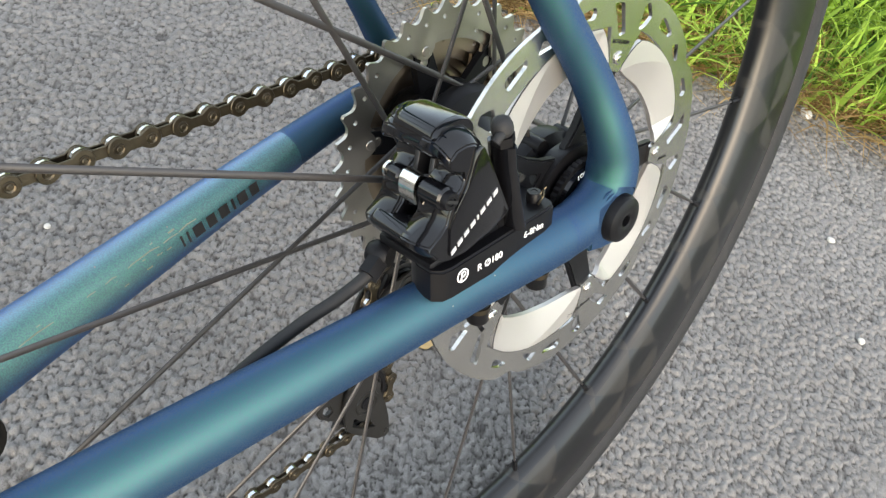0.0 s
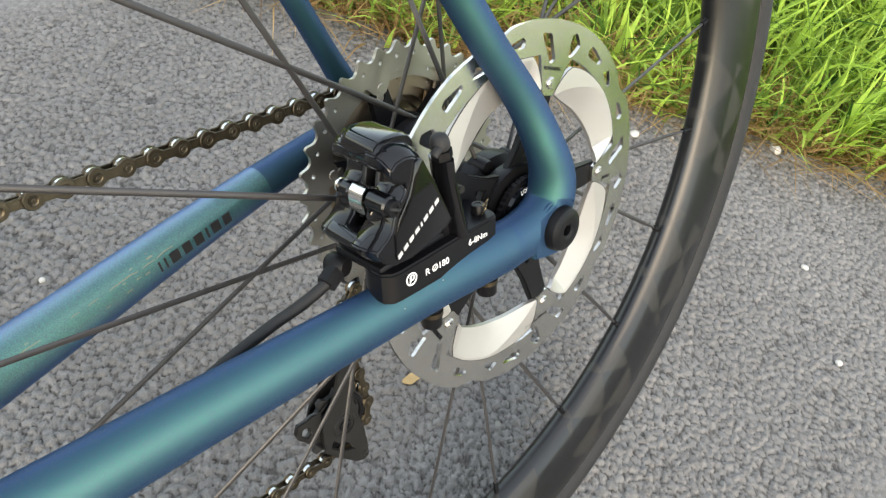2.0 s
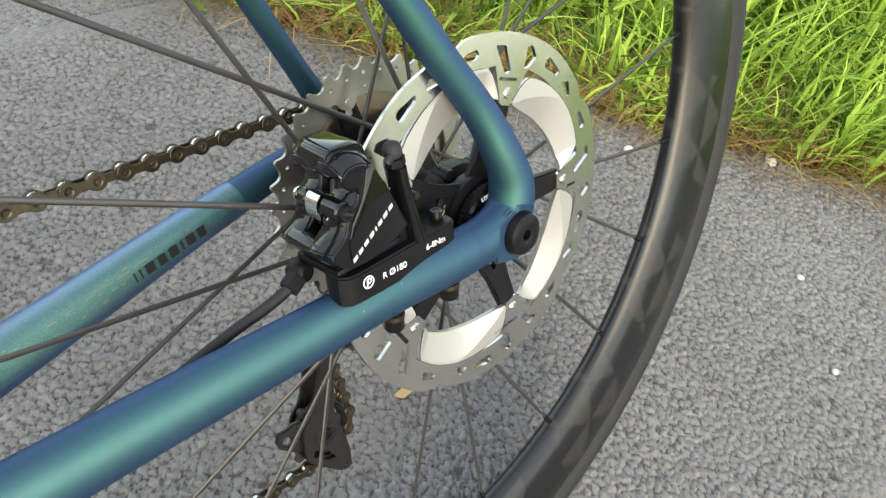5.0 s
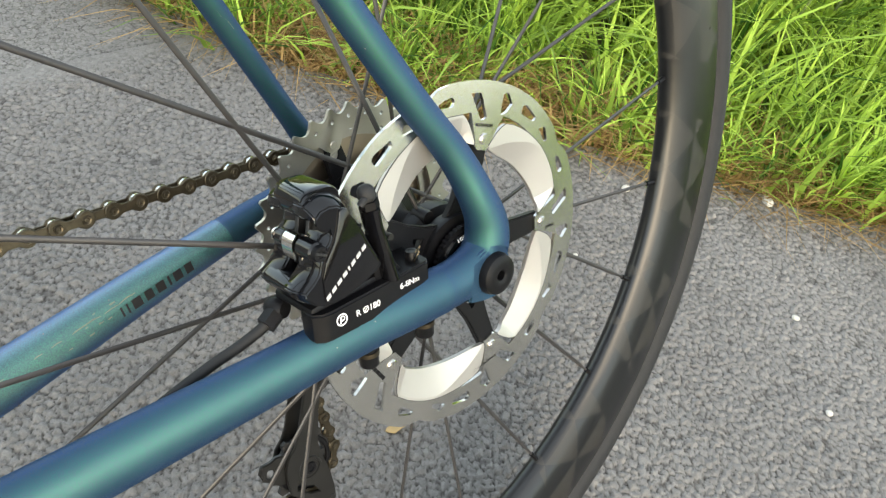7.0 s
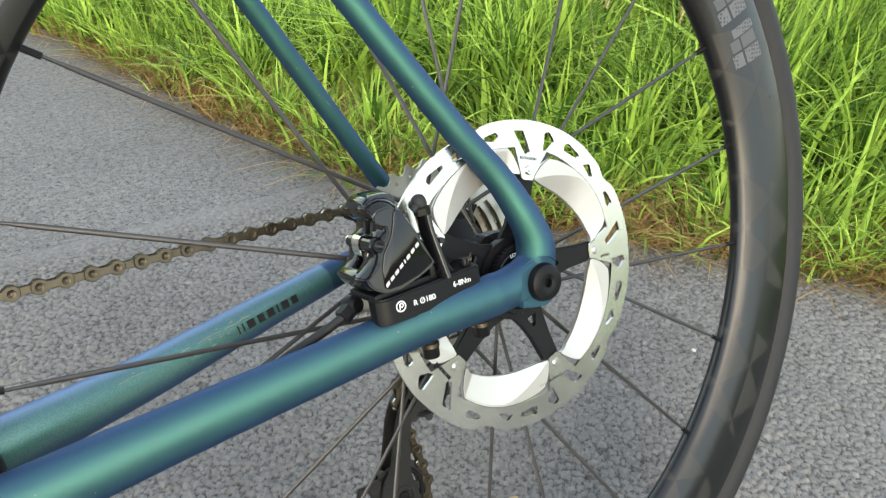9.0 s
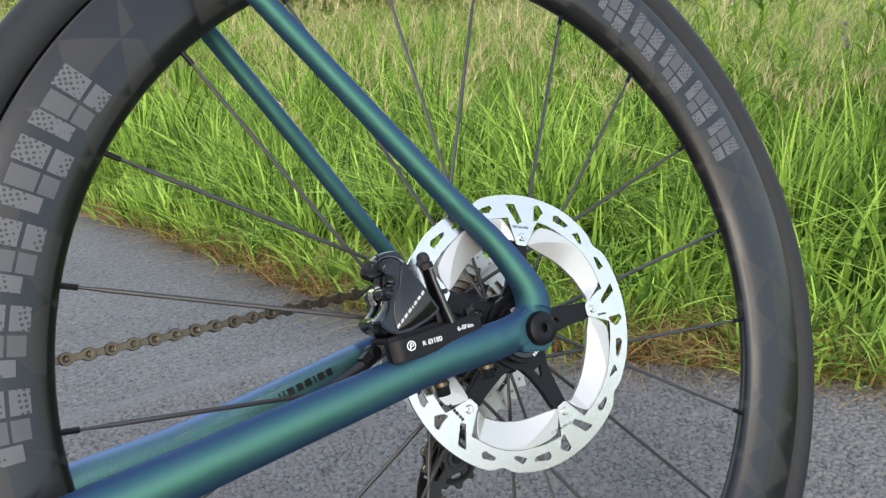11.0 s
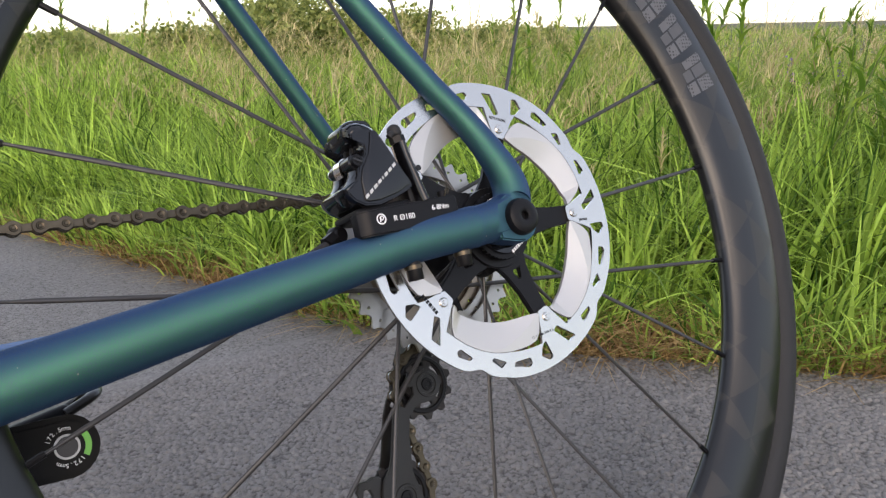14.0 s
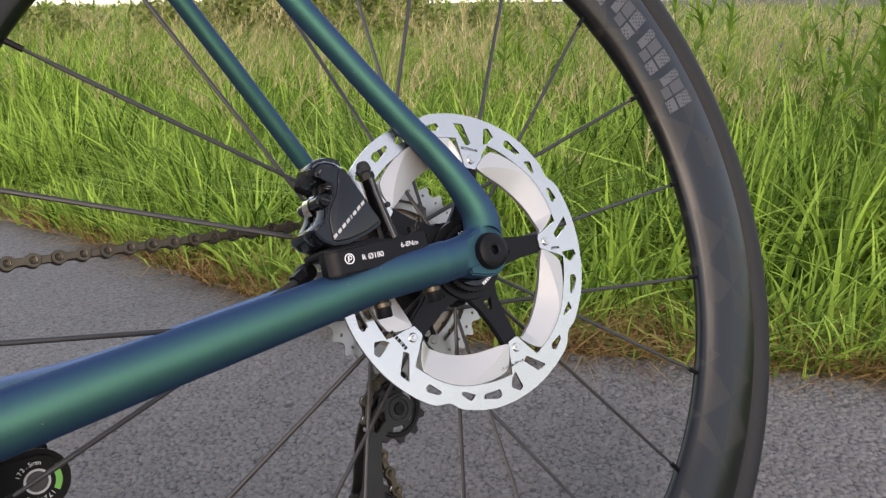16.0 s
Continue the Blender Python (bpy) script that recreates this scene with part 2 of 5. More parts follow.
SPOKE = material("spoke_black", (0.026, 0.024, 0.024), 0.38, 0.0, 0.2, 80, 0.0, 400.0, 0.0, 0.5)
BLACK = material("black_anodised", (0.005, 0.005, 0.006), 0.40, 0.0, 0.2, 60, 0.05, 2000, 0.0, 0.17)
CRANK = material("crank_black", (0.008, 0.0075, 0.007), 0.55, 0.0, 0.2, 40, 0.05, 1500, 0.0, 0.1)
GLOSS = material("gloss_black", (0.004, 0.004, 0.005), 0.08, 0.0, 0.2, 40, 0, 0, 0.12, 0.36)
SEAM = material("fin_seam", (0.06, 0.058, 0.055), 0.5, 0.3, 0.1, 80)
STEEL = material("ground_steel", (0.56, 0.537, 0.50), 0.24, 1.0, 0.1, 30, 0.0, 1500)


def ground_finish(m):
    """Fine concentric scratches left by the pads."""
    n, l, b = nodes_of(m)
    co, sep, comb = n.new("ShaderNodeTexCoord"), n.new("ShaderNodeSeparateXYZ"), n.new("ShaderNodeCombineXYZ")
    l.new(co.outputs["Object"], sep.inputs[0])
    l.new(sep.outputs[0], comb.inputs[0])
    l.new(sep.outputs[2], comb.inputs[1])
    ln = n.new("ShaderNodeVectorMath")
    ln.operation = "LENGTH"
    l.new(comb.outputs[0], ln.inputs[0])
    band = n.new("ShaderNodeTexNoise")
    band.noise_dimensions = "1D"
    band.inputs["Scale"].default_value, band.inputs["Detail"].default_value = 3500, 3
    l.new(ln.outputs["Value"], band.inputs["W"])
    bp = n.new("ShaderNodeBump")
    bp.inputs["Strength"].default_value, bp.inputs["Distance"].default_value = 0.12, 0.0002
    l.new(band.outputs[0], bp.inputs["Height"])
    l.new(bp.outputs[0], b.inputs["Normal"])


ground_finish(STEEL)
FIN = material("blasted_aluminium", (0.51, 0.49, 0.465), 0.40, 0.75, 0.06, 30, 0.1, 1800)
BRONZE = material("worn_cog_steel", (0.31, 0.25, 0.19), 0.36, 1.0, 0.25, 40, 0.08, 900)
COG = material("cassette_steel", (0.37, 0.345, 0.31), 0.32, 1.0, 0.25, 40, 0.08, 900)
CHAIN = material("oily_chain_steel", (0.075, 0.061, 0.042), 0.30, 0.9, 0.45, 180, 0.1, 1500)
ROLLER = material("polished_roller", (0.42, 0.43, 0.45), 0.2, 1.0, 0.1, 100)
CHROME = material("bright_bolt", (0.7, 0.68, 0.65), 0.2, 1.0, 0.05, 60)
STEM = material("weed_stem", (0.12, 0.16, 0.045), 0.6, 0, 0.3, 60)
DRY_LEAF = material("dry_leaf", (0.36, 0.25, 0.11), 0.7, 0, 0.3, 120, 0.3, 500)
STONE = material("pale_stone", (0.48, 0.46, 0.42), 0.8, 0, 0.2, 200, 0.3, 800)
WHITE = material("white_print", (0.75, 0.75, 0.75), 0.5, 0, 0.04, 100)
DARK = material("dark_socket", (0.006, 0.006, 0.007), 0.5, 0, 0.1, 80)
CAGE = material("cage_grey", (0.010, 0.0095, 0.009), 0.36, 0.0, 0.4, 60, 0.08, 1500, 0.0, 0.34)
DECAL = material("grey_decal", (0.08, 0.08, 0.085), 0.5, 0, 0.15, 200)
SCUFF = material("scuffed_lacquer", (0.16, 0.19, 0.13), 0.7, 0, 0.3, 300)
def dotted(m, scale):
    """A print broken up by a mesh of small round holes."""
    n, l, b = nodes_of(m)
    co = n.new("ShaderNodeTexCoord")
    v = n.new("ShaderNodeTexVoronoi")
    v.inputs["Scale"].default_value, v.inputs["Randomness"].default_value = scale, 0.25
    l.new(co.outputs["Object"], v.inputs["Vector"])
    lt = n.new("ShaderNodeMath")
    lt.operation, lt.inputs[1].default_value = "LESS_THAN", 0.32
    l.new(v.outputs["Distance"], lt.inputs[0])
    mix = n.new("ShaderNodeMix")
    mix.data_type = "RGBA"
    mix.inputs[7].default_value = (0.02, 0.0195, 0.02, 1)
    l.new(lt.outputs[0], mix.inputs[0])
    l.new(b.inputs["Base Color"].links[0].from_socket, mix.inputs[6])
    l.new(mix.outputs[2], b.inputs["Base Color"])


dotted(DECAL, 330)
GREYPRINT = material("grey_print", (0.055, 0.055, 0.058), 0.5, 0, 0.15, 200)
PALE = material("pale_print", (0.42, 0.42, 0.42), 0.4, 0, 0.06, 100)
GREEN = material("green_ring", (0.10, 0.36, 0.03), 0.4, 0, 0.1, 80)


# ---- builders ----
def part(name, bm, mat, parent, label="", smooth=True):
    me = bpy.data.meshes.new(name)
    bm.normal_update()
    bm.to_mesh(me)
    bm.free()
    if smooth:
        for p in me.polygons:
            p.use_smooth = True
        me.set_sharp_from_angle(angle=radians(38))
    me.materials.append(mat)
    ob = new(name, me)
    ob.parent = parent
    return tagged(ob, label)


def from_arrays(name, verts, faces, mat, parent=None, smooth=True):
    me = bpy.data.meshes.new(name)
    me.from_pydata(verts, [], faces)
    if smooth:
        for p in me.polygons:
            p.use_smooth = True
    me.materials.append(mat)
    ob = new(name, me)
    ob.parent = parent
    return ob


def spun(profile, steps, bm=None, closed=True, arc=(0.0, 360.0), y0=0.0):
    """A profile of (radius, y) turned about the y axis."""
    bm = bm or bmesh.new()
    full = abs(arc[1] - arc[0]) >= 359.9
    rings = []
    n = steps if full else steps + 1
    for i in range(n):
        a = radians(arc[0] + (arc[1] - arc[0]) * i / steps)
        rings.append([bm.verts.new((r * math.cos(a), y + y0, r * math.sin(a))) for r, y in profile])
    k = len(profile)
    for i in range(steps):
        p, q = rings[i], rings[(i + 1) % n]
        for j in range(k if closed else k - 1):
            bm.faces.new((p[j], p[(j + 1) % k], q[(j + 1) % k], q[j]))
    if not full and closed:
        bm.faces.new(rings[0])
        bm.faces.new(list(reversed(rings[-1])))
    return bm


def tube(points, radii, sides=24, bm=None, squash=1.0, up=(0, 0, 1), caps=True):
    """A smooth pipe through points; radii one for each; squash flattens it along up."""
    bm = bm or bmesh.new()
    pts = [Vector(p) for p in points]
    rings = []
    for i, p in enumerate(pts):
        d = (pts[min(i + 1, len(pts) - 1)] - pts[max(i - 1, 0)]).normalized()
        a = d.cross(Vector(up)).normalized()
        b = a.cross(d)
        r = radii[i] if isinstance(radii, (list, tuple)) else radii
        flat = squash[i] if isinstance(squash, (list, tuple)) else squash
        rings.append([bm.verts.new(p + a * (r * math.cos(t)) + b * (r * flat * math.sin(t))) for t in [2 * math.pi * s / sides for s in range(sides)]])
    for p, q in zip(rings, rings[1:]):
        for j in range(sides):
            bm.faces.new((p[j], p[(j + 1) % sides], q[(j + 1) % sides], q[j]))
    if caps:
        bm.faces.new(list(reversed(rings[0])))
        bm.faces.new(rings[-1])
    return bm


def curve_points(ctrl, n=10):
    """Catmull-Rom through control points."""
    c = [Vector(p) for p in ctrl]
    c = [c[0] * 2 - c[1]] + c + [c[-1] * 2 - c[-2]]
    out = []
    for i in range(1, len(c) - 2):
        for s in range(n):
            t = s / n
            out.append(0.5 * ((2 * c[i]) + (c[i + 1] - c[i - 1]) * t + (2 * c[i - 1] - 5 * c[i] + 4 * c[i + 1] - c[i + 2]) * t * t + (3 * c[i] - c[i - 1] - 3 * c[i + 1] + c[i + 2]) * t ** 3))
    out.append(c[-2])
    return out


def lerp_list(values, n):
    xs = np.linspace(0, 1, len(values))
    return [float(v) for v in np.interp(np.linspace(0, 1, n), xs, values)]


def block(size, m=None, bevel=0.0, bm=None, segs=2):
    bm2 = bmesh.new()
    bmesh.ops.create_cube(bm2, size=1)
    bmesh.ops.scale(bm2, vec=size, verts=bm2.verts)
    if bevel:
        bmesh.ops.bevel(bm2, geom=bm2.edges[:], offset=bevel, segments=segs, affect="EDGES", profile=0.5)
    if m is not None:
        bmesh.ops.transform(bm2, matrix=m, verts=bm2.verts)
    return join(bm, bm2)


def join(bm, other):
    if bm is None:
        return other
    me = bpy.data.meshes.new("tmp")
    other.to_mesh(me)
    other.free()
    bm.from_mesh(me)
    bpy.data.meshes.remove(me)
    return bm


def plate(outline, thick, holes=(), y=0.0):
    """A flat piece in the xz plane, with holes, y - thick / 2 to y + thick / 2."""
    bm = bmesh.new()
    edges = []
    for loop in (outline, *holes):
        vs = [bm.verts.new((p[0], y - thick / 2, p[1])) for p in loop]
        edges += [bm.edges.new((vs[i], vs[(i + 1) % len(vs)])) for i in range(len(vs))]
    bmesh.ops.triangle_fill(bm, use_beauty=True, use_dissolve=False, edges=edges)
    ext = bmesh.ops.extrude_face_region(bm, geom=bm.faces[:])
    bmesh.ops.translate(bm, vec=(0, thick, 0), verts=[v for v in ext["geom"] if isinstance(v, bmesh.types.BMVert)])
    bmesh.ops.recalc_face_normals(bm, faces=bm.faces[:])
    return bm


def ring_points(r, n=24, c=(0, 0), a0=0.0):
    return [(c[0] + r * math.cos(a0 + 2 * math.pi * i / n), c[1] + r * math.sin(a0 + 2 * math.pi * i / n)) for i in range(n)]


def pol(r, deg):
    return (r * math.cos(radians(deg)), r * math.sin(radians(deg)))


def rod(a, b, r, sides=12, bm=None):
    return tube([a, b], [r, r], sides, bm, up=(0, 0, 1) if abs((Vector(b) - Vector(a)).normalized().z) < 0.9 else (1, 0, 0))


def place(bm, m):
    bmesh.ops.transform(bm, matrix=m, verts=bm.verts)
    return bm


# ---- ground, road, verge ----
def edge_x(y):
    """The x at which asphalt gives way to the verge, at a given y."""
    return float(np.interp(y, [-40, -0.6, 0.0, 0.2, 0.45, 0.6, 0.8, 1.0, 1.3, 1.6, 2.0, 3.0, 40], [20.0, 1.34, 0.86, 0.71, 0.49, 0.40, 0.31, 0.25, 0.18, 0.11, 0.0, -0.4, -19.0]))


def ground_z(x, y):
    """Soil level: flat by the lane, rising gently into the field."""
    rise = 0.024 * min(max(y - 3.5, 0.0), 60.0) * min(max((x - edge_x(y)) / 2.0, 0.0), 1.0)
    return -0.03 + 0.015 * max(0.0, 0.9 * x + 0.43 * y - 3.5) + rise


def build_ground():
    bm = bmesh.new()
    bmesh.ops.create_grid(bm, x_segments=60, y_segments=60, size=1)
    for v in bm.verts:
        v.co.x, v.co.y = math.copysign(abs(v.co.x) ** 3, v.co.x) * 2500, math.copysign(abs(v.co.y) ** 3, v.co.y) * 2500
        v.co.z = ground_z(v.co.x, v.co.y)
    tagged(part("ground", bm, SOIL, None), "bare brown soil under the grassy verge and field", "ground", kind="structure")
    ys = [-400, -60, -10, -4, -2, -1] + [-0.8 + 0.04 * i for i in range(100)] + [4, 6, 10, 20, 60, 400]
    random.seed(4)
    verts, faces = [], []
    for y in ys:
        ex = edge_x(y) + (random.uniform(-0.018, 0.018) if -1 < y < 4 else 0)
        verts += [(ex - 0.015, y, 0.0), (ex + 0.012, y, -0.035), (-420 if abs(y) > 30 else -6.0 - abs(y) * 2, y, 0.0)]
    for i in range(len(ys) - 1):
        a, b = 3 * i, 3 * i + 3
        faces += [(a + 2, a, b, b + 2), (a, a + 1, b + 1, b)]
    tagged(from_arrays("road", verts, faces, ASPHALT, smooth=False), "grey weathered asphalt lane with coarse stone chippings", "road", kind="structure")


build_ground()


def build_chippings():
    """The road's worn surface round the wheel: rounded stones of uneven height in bitumen."""
    x0, x1, y0, y1, step, cell = -0.46, 1.00, -0.34, 0.72, 0.0017, 0.0086
    xs, ys = np.arange(x0, x1, step), np.arange(y0, y1, step)
    gx, gy = np.meshgrid(xs, ys)
    rng = np.random.default_rng(77)
    nx, ny = int((x1 - x0) / cell) + 4, int((y1 - y0) / cell) + 4
    jx, jy, tall, size = rng.uniform(0, 1, (ny, nx)), rng.uniform(0, 1, (ny, nx)), rng.uniform(-0.0014, 0.0012, (ny, nx)), rng.uniform(0.8, 1.25, (ny, nx))
    wx = gx + 0.0012 * np.sin(gy * 900 + 3 * np.sin(gx * 260))
    wy = gy + 0.0012 * np.sin(gx * 800 + 3 * np.sin(gy * 310))
    u, v = (wx - x0) / cell + 1, (wy - y0) / cell + 1
    iu, iv = np.clip(np.floor(u).astype(int), 1, nx - 2), np.clip(np.floor(v).astype(int), 1, ny - 2)
    f1, f2, top = np.full(gx.shape, 9.0), np.full(gx.shape, 9.0), np.zeros(gx.shape)
    for a in (-1, 0, 1):
        for b in (-1, 0, 1):
            q, r = iu + a, iv + b
            d = np.hypot(u - q - jx[r, q], v - r - jy[r, q]) / size[r, q]
            near = d < f1
            f2 = np.where(near, f1, np.minimum(f2, d))
            top = np.where(near, tall[r, q], top)
            f1 = np.where(near, d, f1)
    dome = 0.72 + 0.28 * np.clip(1 - (f1 / 0.7) ** 2, 0, 1)
    h = 0.0002 + (0.0036 + top) * dome * np.clip((f2 - f1) / 0.5, 0, 1) ** 0.5 + rng.normal(0, 0.00012, gx.shape)
    rim = np.minimum.reduce([gx - x0, x1 - step - gx, gy - y0, y1 - step - gy])
    h = np.where(rim < 0.05, 0.0020 + (h - 0.0020) * np.clip(rim / 0.05, 0, 1), h)
    h = np.where(rim < 0.5 * step, -0.001, h)
    edge = np.interp(gy, ys, [edge_x(y) for y in ys])
    h = np.where(gx > edge - 0.03, -0.03, h)
    m, k = len(xs), len(ys)
    verts = np.stack([gx.ravel(), gy.ravel(), h.ravel()], 1)
    i = (np.arange(k - 1)[:, None] * m + np.arange(m - 1)[None, :]).ravel()
    keep = h.ravel()[i] > -0.01
    faces = np.stack([i, i + 1, i + m + 1, i + m], 1)[keep]
    me = bpy.data.meshes.new("road_chippings")
    me.from_pydata(verts.tolist(), [], faces.tolist())
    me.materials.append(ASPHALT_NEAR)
    me.polygons.foreach_set("use_smooth", [True] * len(me.polygons))
    tagged(new("road_chippings", me), "grey stone chippings set in dark bitumen on the lane", "road surface", kind="stuff")


build_chippings()


def blades(name, roots, lengths, widths, lean, mat, label, category, bend=0.5, segs=3, drift=(0.2, -0.1), seed=7, heading=None):
    """Grass blades, each a bent tapered strip; heading: the way each one bends."""
    n = len(roots)
    rng = np.random.default_rng(seed)
    ang = rng.uniform(0, 2 * np.pi, n) if heading is None else heading
    dirs = np.stack([np.cos(ang), np.sin(ang), np.zeros(n)], 1) * lean[:, None]
    dirs[:, :2] += np.array(drift) * lean.mean()
    face = ang + rng.uniform(-0.9, 0.9, n) + np.pi / 2
    side = np.stack([np.cos(face), np.sin(face), np.zeros(n)], 1)
    verts = np.zeros((n, 2 * segs + 1, 3))
    for s in range(segs + 1):
        t = s / segs
        c = roots + dirs * (lengths * (t ** 1.8))[:, None] * (0.55 + bend * t)
        c[:, 2] += lengths * t * (1 - 0.35 * np.minimum(lean, 1.4) * t)
        w = widths * (1 - t ** 1.6)
        if s < segs:
            verts[:, 2 * s] = c - side * w[:, None]
            verts[:, 2 * s + 1] = c + side * w[:, None]
        else:
            verts[:, 2 * segs] = c
    base = np.arange(n)[:, None] * (2 * segs + 1)
    quads = np.concatenate([base + np.array([[2 * s, 2 * s + 1, 2 * s + 3, 2 * s + 2]]) for s in range(segs - 1)], 0) if segs > 1 else np.zeros((0, 4), int)
    tris = base + np.array([[2 * segs - 2, 2 * segs - 1, 2 * segs]])
    me = bpy.data.meshes.new(name)
    me.from_pydata(verts.reshape(-1, 3).tolist(), [], quads.tolist() + tris.tolist())
    me.polygons.foreach_set("use_smooth", [True] * len(me.polygons))
    me.materials.append(mat)
    ob = new(name, me)
    return tagged(ob, label, category, kind="stuff")


def verge_points(n, d0, d1, y0, y1, seed, power=1.0):
    """Random roots between d0 and d1 metres beyond the road's edge."""
    rng = np.random.default_rng(seed)
    y = rng.uniform(y0, y1, n)
    d = d0 + (d1 - d0) * rng.uniform(0, 1, n) ** power
    x = np.array([edge_x(v) for v in y]) + d
    return np.stack([x, y, np.array([ground_z(a, b) for a, b in zip(x, y)])], 1), d, rng


def build_grass():
    # tufts: blades that rise together and arch outwards from their common root
    roots, d, rng = verge_points(3600, 0.015, 3.4, -1.6, 7.0, 11, 1.35)
    count = 29
    pts, d = np.repeat(roots, count, 0), np.repeat(d, count)
    n = len(pts)
    heading = rng.uniform(0, 2 * np.pi, n)
    out = np.abs(rng.normal(0, 0.035, n))
    pts[:, 0] += np.cos(heading) * out
    pts[:, 1] += np.sin(heading) * out
    lump = np.array([noise.noise((p[0] * 2.2, p[1] * 2.2, 0)) for p in pts])
    mound = 0.16 * np.exp(-((pts[:, 0] - 0.7) ** 2 + (pts[:, 1] - 4.4) ** 2) / 1.3)
    grown = np.repeat(rng.uniform(0.75, 1.2, len(roots)), count)
    height = (0.15 + 0.26 * np.minimum(d / 0.7, 1.0)) * (0.85 + 0.5 * lump) * grown * rng.uniform(0.55, 1.15, n) + mound
    wide = rng.uniform(0.0026, 0.0062, n) * np.where(rng.uniform(0, 1, n) < 0.12, 1.6, 1.0)
    lean = (0.12 + 1.05 * rng.uniform(0, 1, n) ** 1.4) * np.minimum(1, 0.6 + d / 0.4)
    blades("verge_grass", pts, height, wide, lean, GRASS, "tall lush green grass on the roadside verge", "grass", segs=5, bend=0.75, drift=(-0.10, -0.10), heading=heading + rng.normal(0, 0.5, n))
    pts, d, rng = verge_points(15000, 1.5, 4.6, 0.2, 9.0, 15)
    lump = np.array([noise.noise((p[0] * 1.3, p[1] * 1.3, 3)) for p in pts])
    tall = (0.50 + 0.20 * np.clip(pts[:, 1] - 0.6, -0.4, 0.5)) * (1 + 0.45 * lump) * rng.uniform(0.7, 1.1, len(pts))
    blades("tall_meadow_grass", pts, tall, rng.uniform(0.0022, 0.0055, len(pts)), rng.uniform(0.15, 1.2, len(pts)), FIELD, "tall yellowing meadow grass behind the verge", "grass", segs=4, seed=5)
    # the verge further along the lane
    for name, y0, y1, seed in (("verge_grass", -9.0, -1.4, 16), ("verge_grass", 6.5, 16.0, 17)):
        pts, d, rng = verge_points(16000, 0.0, 5.0, y0, y1, seed, 1.3)
        blades(name, pts, (0.16 + 0.32 * np.minimum(d / 0.8, 1)) * rng.uniform(0.6, 1.15, len(pts)), rng.uniform(0.005, 0.011, len(pts)), rng.uniform(0.2, 1.0, len(pts)), GRASS, "green roadside grass further along the lane", "grass", seed=seed + 100)
    # low tufts that lean out over the asphalt
    pts, d, rng = verge_points(6500, -0.04, 0.18, -1.2, 5.0, 14, 1.0)
    keep = np.array([noise.noise((p[0] * 7, p[1] * 7, 5)) for p in pts]) + d * 4 > -0.02
    pts = pts[keep]
    blades("edge_grass", pts, rng.uniform(0.04, 0.15, len(pts)), rng.uniform(0.0018, 0.0045, len(pts)), rng.uniform(0.3, 1.1, len(pts)), GRASS, "short green grass tufts hanging over the asphalt edge", "grass", segs=4, drift=(-0.3, -0.2), seed=3)
    pts, d, rng = verge_points(34000, 3.0, 40.0, -6, 60.0, 12, 1.7)
    blades("field_grass", pts, rng.uniform(0.25, 0.52, len(pts)), rng.uniform(0.006, 0.016, len(pts)), rng.uniform(0.1, 0.7, len(pts)), FIELD, "yellow-green meadow grass running back into the field", "grass")
    pts, d, rng = verge_points(25000, -0.04, 0.17, -1.0, 4.0, 13, 1.0)
    blades("dry_grass", pts, rng.uniform(0.03, 0.13, len(pts)), rng.uniform(0.0010, 0.0028, len(pts)), rng.uniform(0.6, 1.9, len(pts)), STRAW, "dry straw-coloured grass along the asphalt edge", "dry grass")


build_grass()


def seed_stalks(n, d0, d1, y0, y1, seed, low, high):
    """Stalks of flowering grass, each with a loose head of fine branches."""
    pts, d, rng = verge_points(n, d0, d1, y0, y1, seed)
    tall = rng.uniform(low, high, n)
    lean = rng.uniform(0.1, 0.85, n)
    blades("seed_stalk_grass", pts, tall, rng.uniform(0.0007, 0.0013, n), lean, STALK, "thin straw-brown flowering grass stalks", "grass stalks", drift=(0.3, 0.1), seed=seed + 50)
    # the same bend as the stalk, sampled over its upper part
    r2 = np.random.default_rng(seed + 50)
    ang = r2.uniform(0, 2 * np.pi, n)
    dirs = np.stack([np.cos(ang), np.sin(ang), np.zeros(n)], 1) * lean[:, None]
    dirs[:, :2] += np.array((0.3, 0.1)) * lean.mean()
    roots, ln = [], []
    for i in range(n):
        for k in range(26):
            t = 0.70 + 0.30 * k / 26
            c = pts[i] + dirs[i] * tall[i] * t ** 1.8 * (0.55 + 0.5 * t)
            c[2] += tall[i] * t * (1 - 0.35 * lean[i] * t)
            roots.append(c)
            ln.append((0.085 - 0.065 * (t - 0.7) / 0.3) * tall[i] / 0.6 * rng.uniform(0.5, 1.2))
    m = len(roots)
    blades("seed_heads", np.array(roots), np.array(ln), rng.uniform(0.0008, 0.0018, m), rng.uniform(0.6, 1.7, m), SEEDS, "loose pale pinkish-brown grass seed heads", "seed heads", seed=seed + 1, drift=(0.3, 0.0))


seed_stalks(330, 0.35, 2.2, 0.0, 4.5, 21, 0.36, 0.62)
seed_stalks(620, 0.8, 4.5, 0.3, 7.0, 22, 0.46, 0.80)


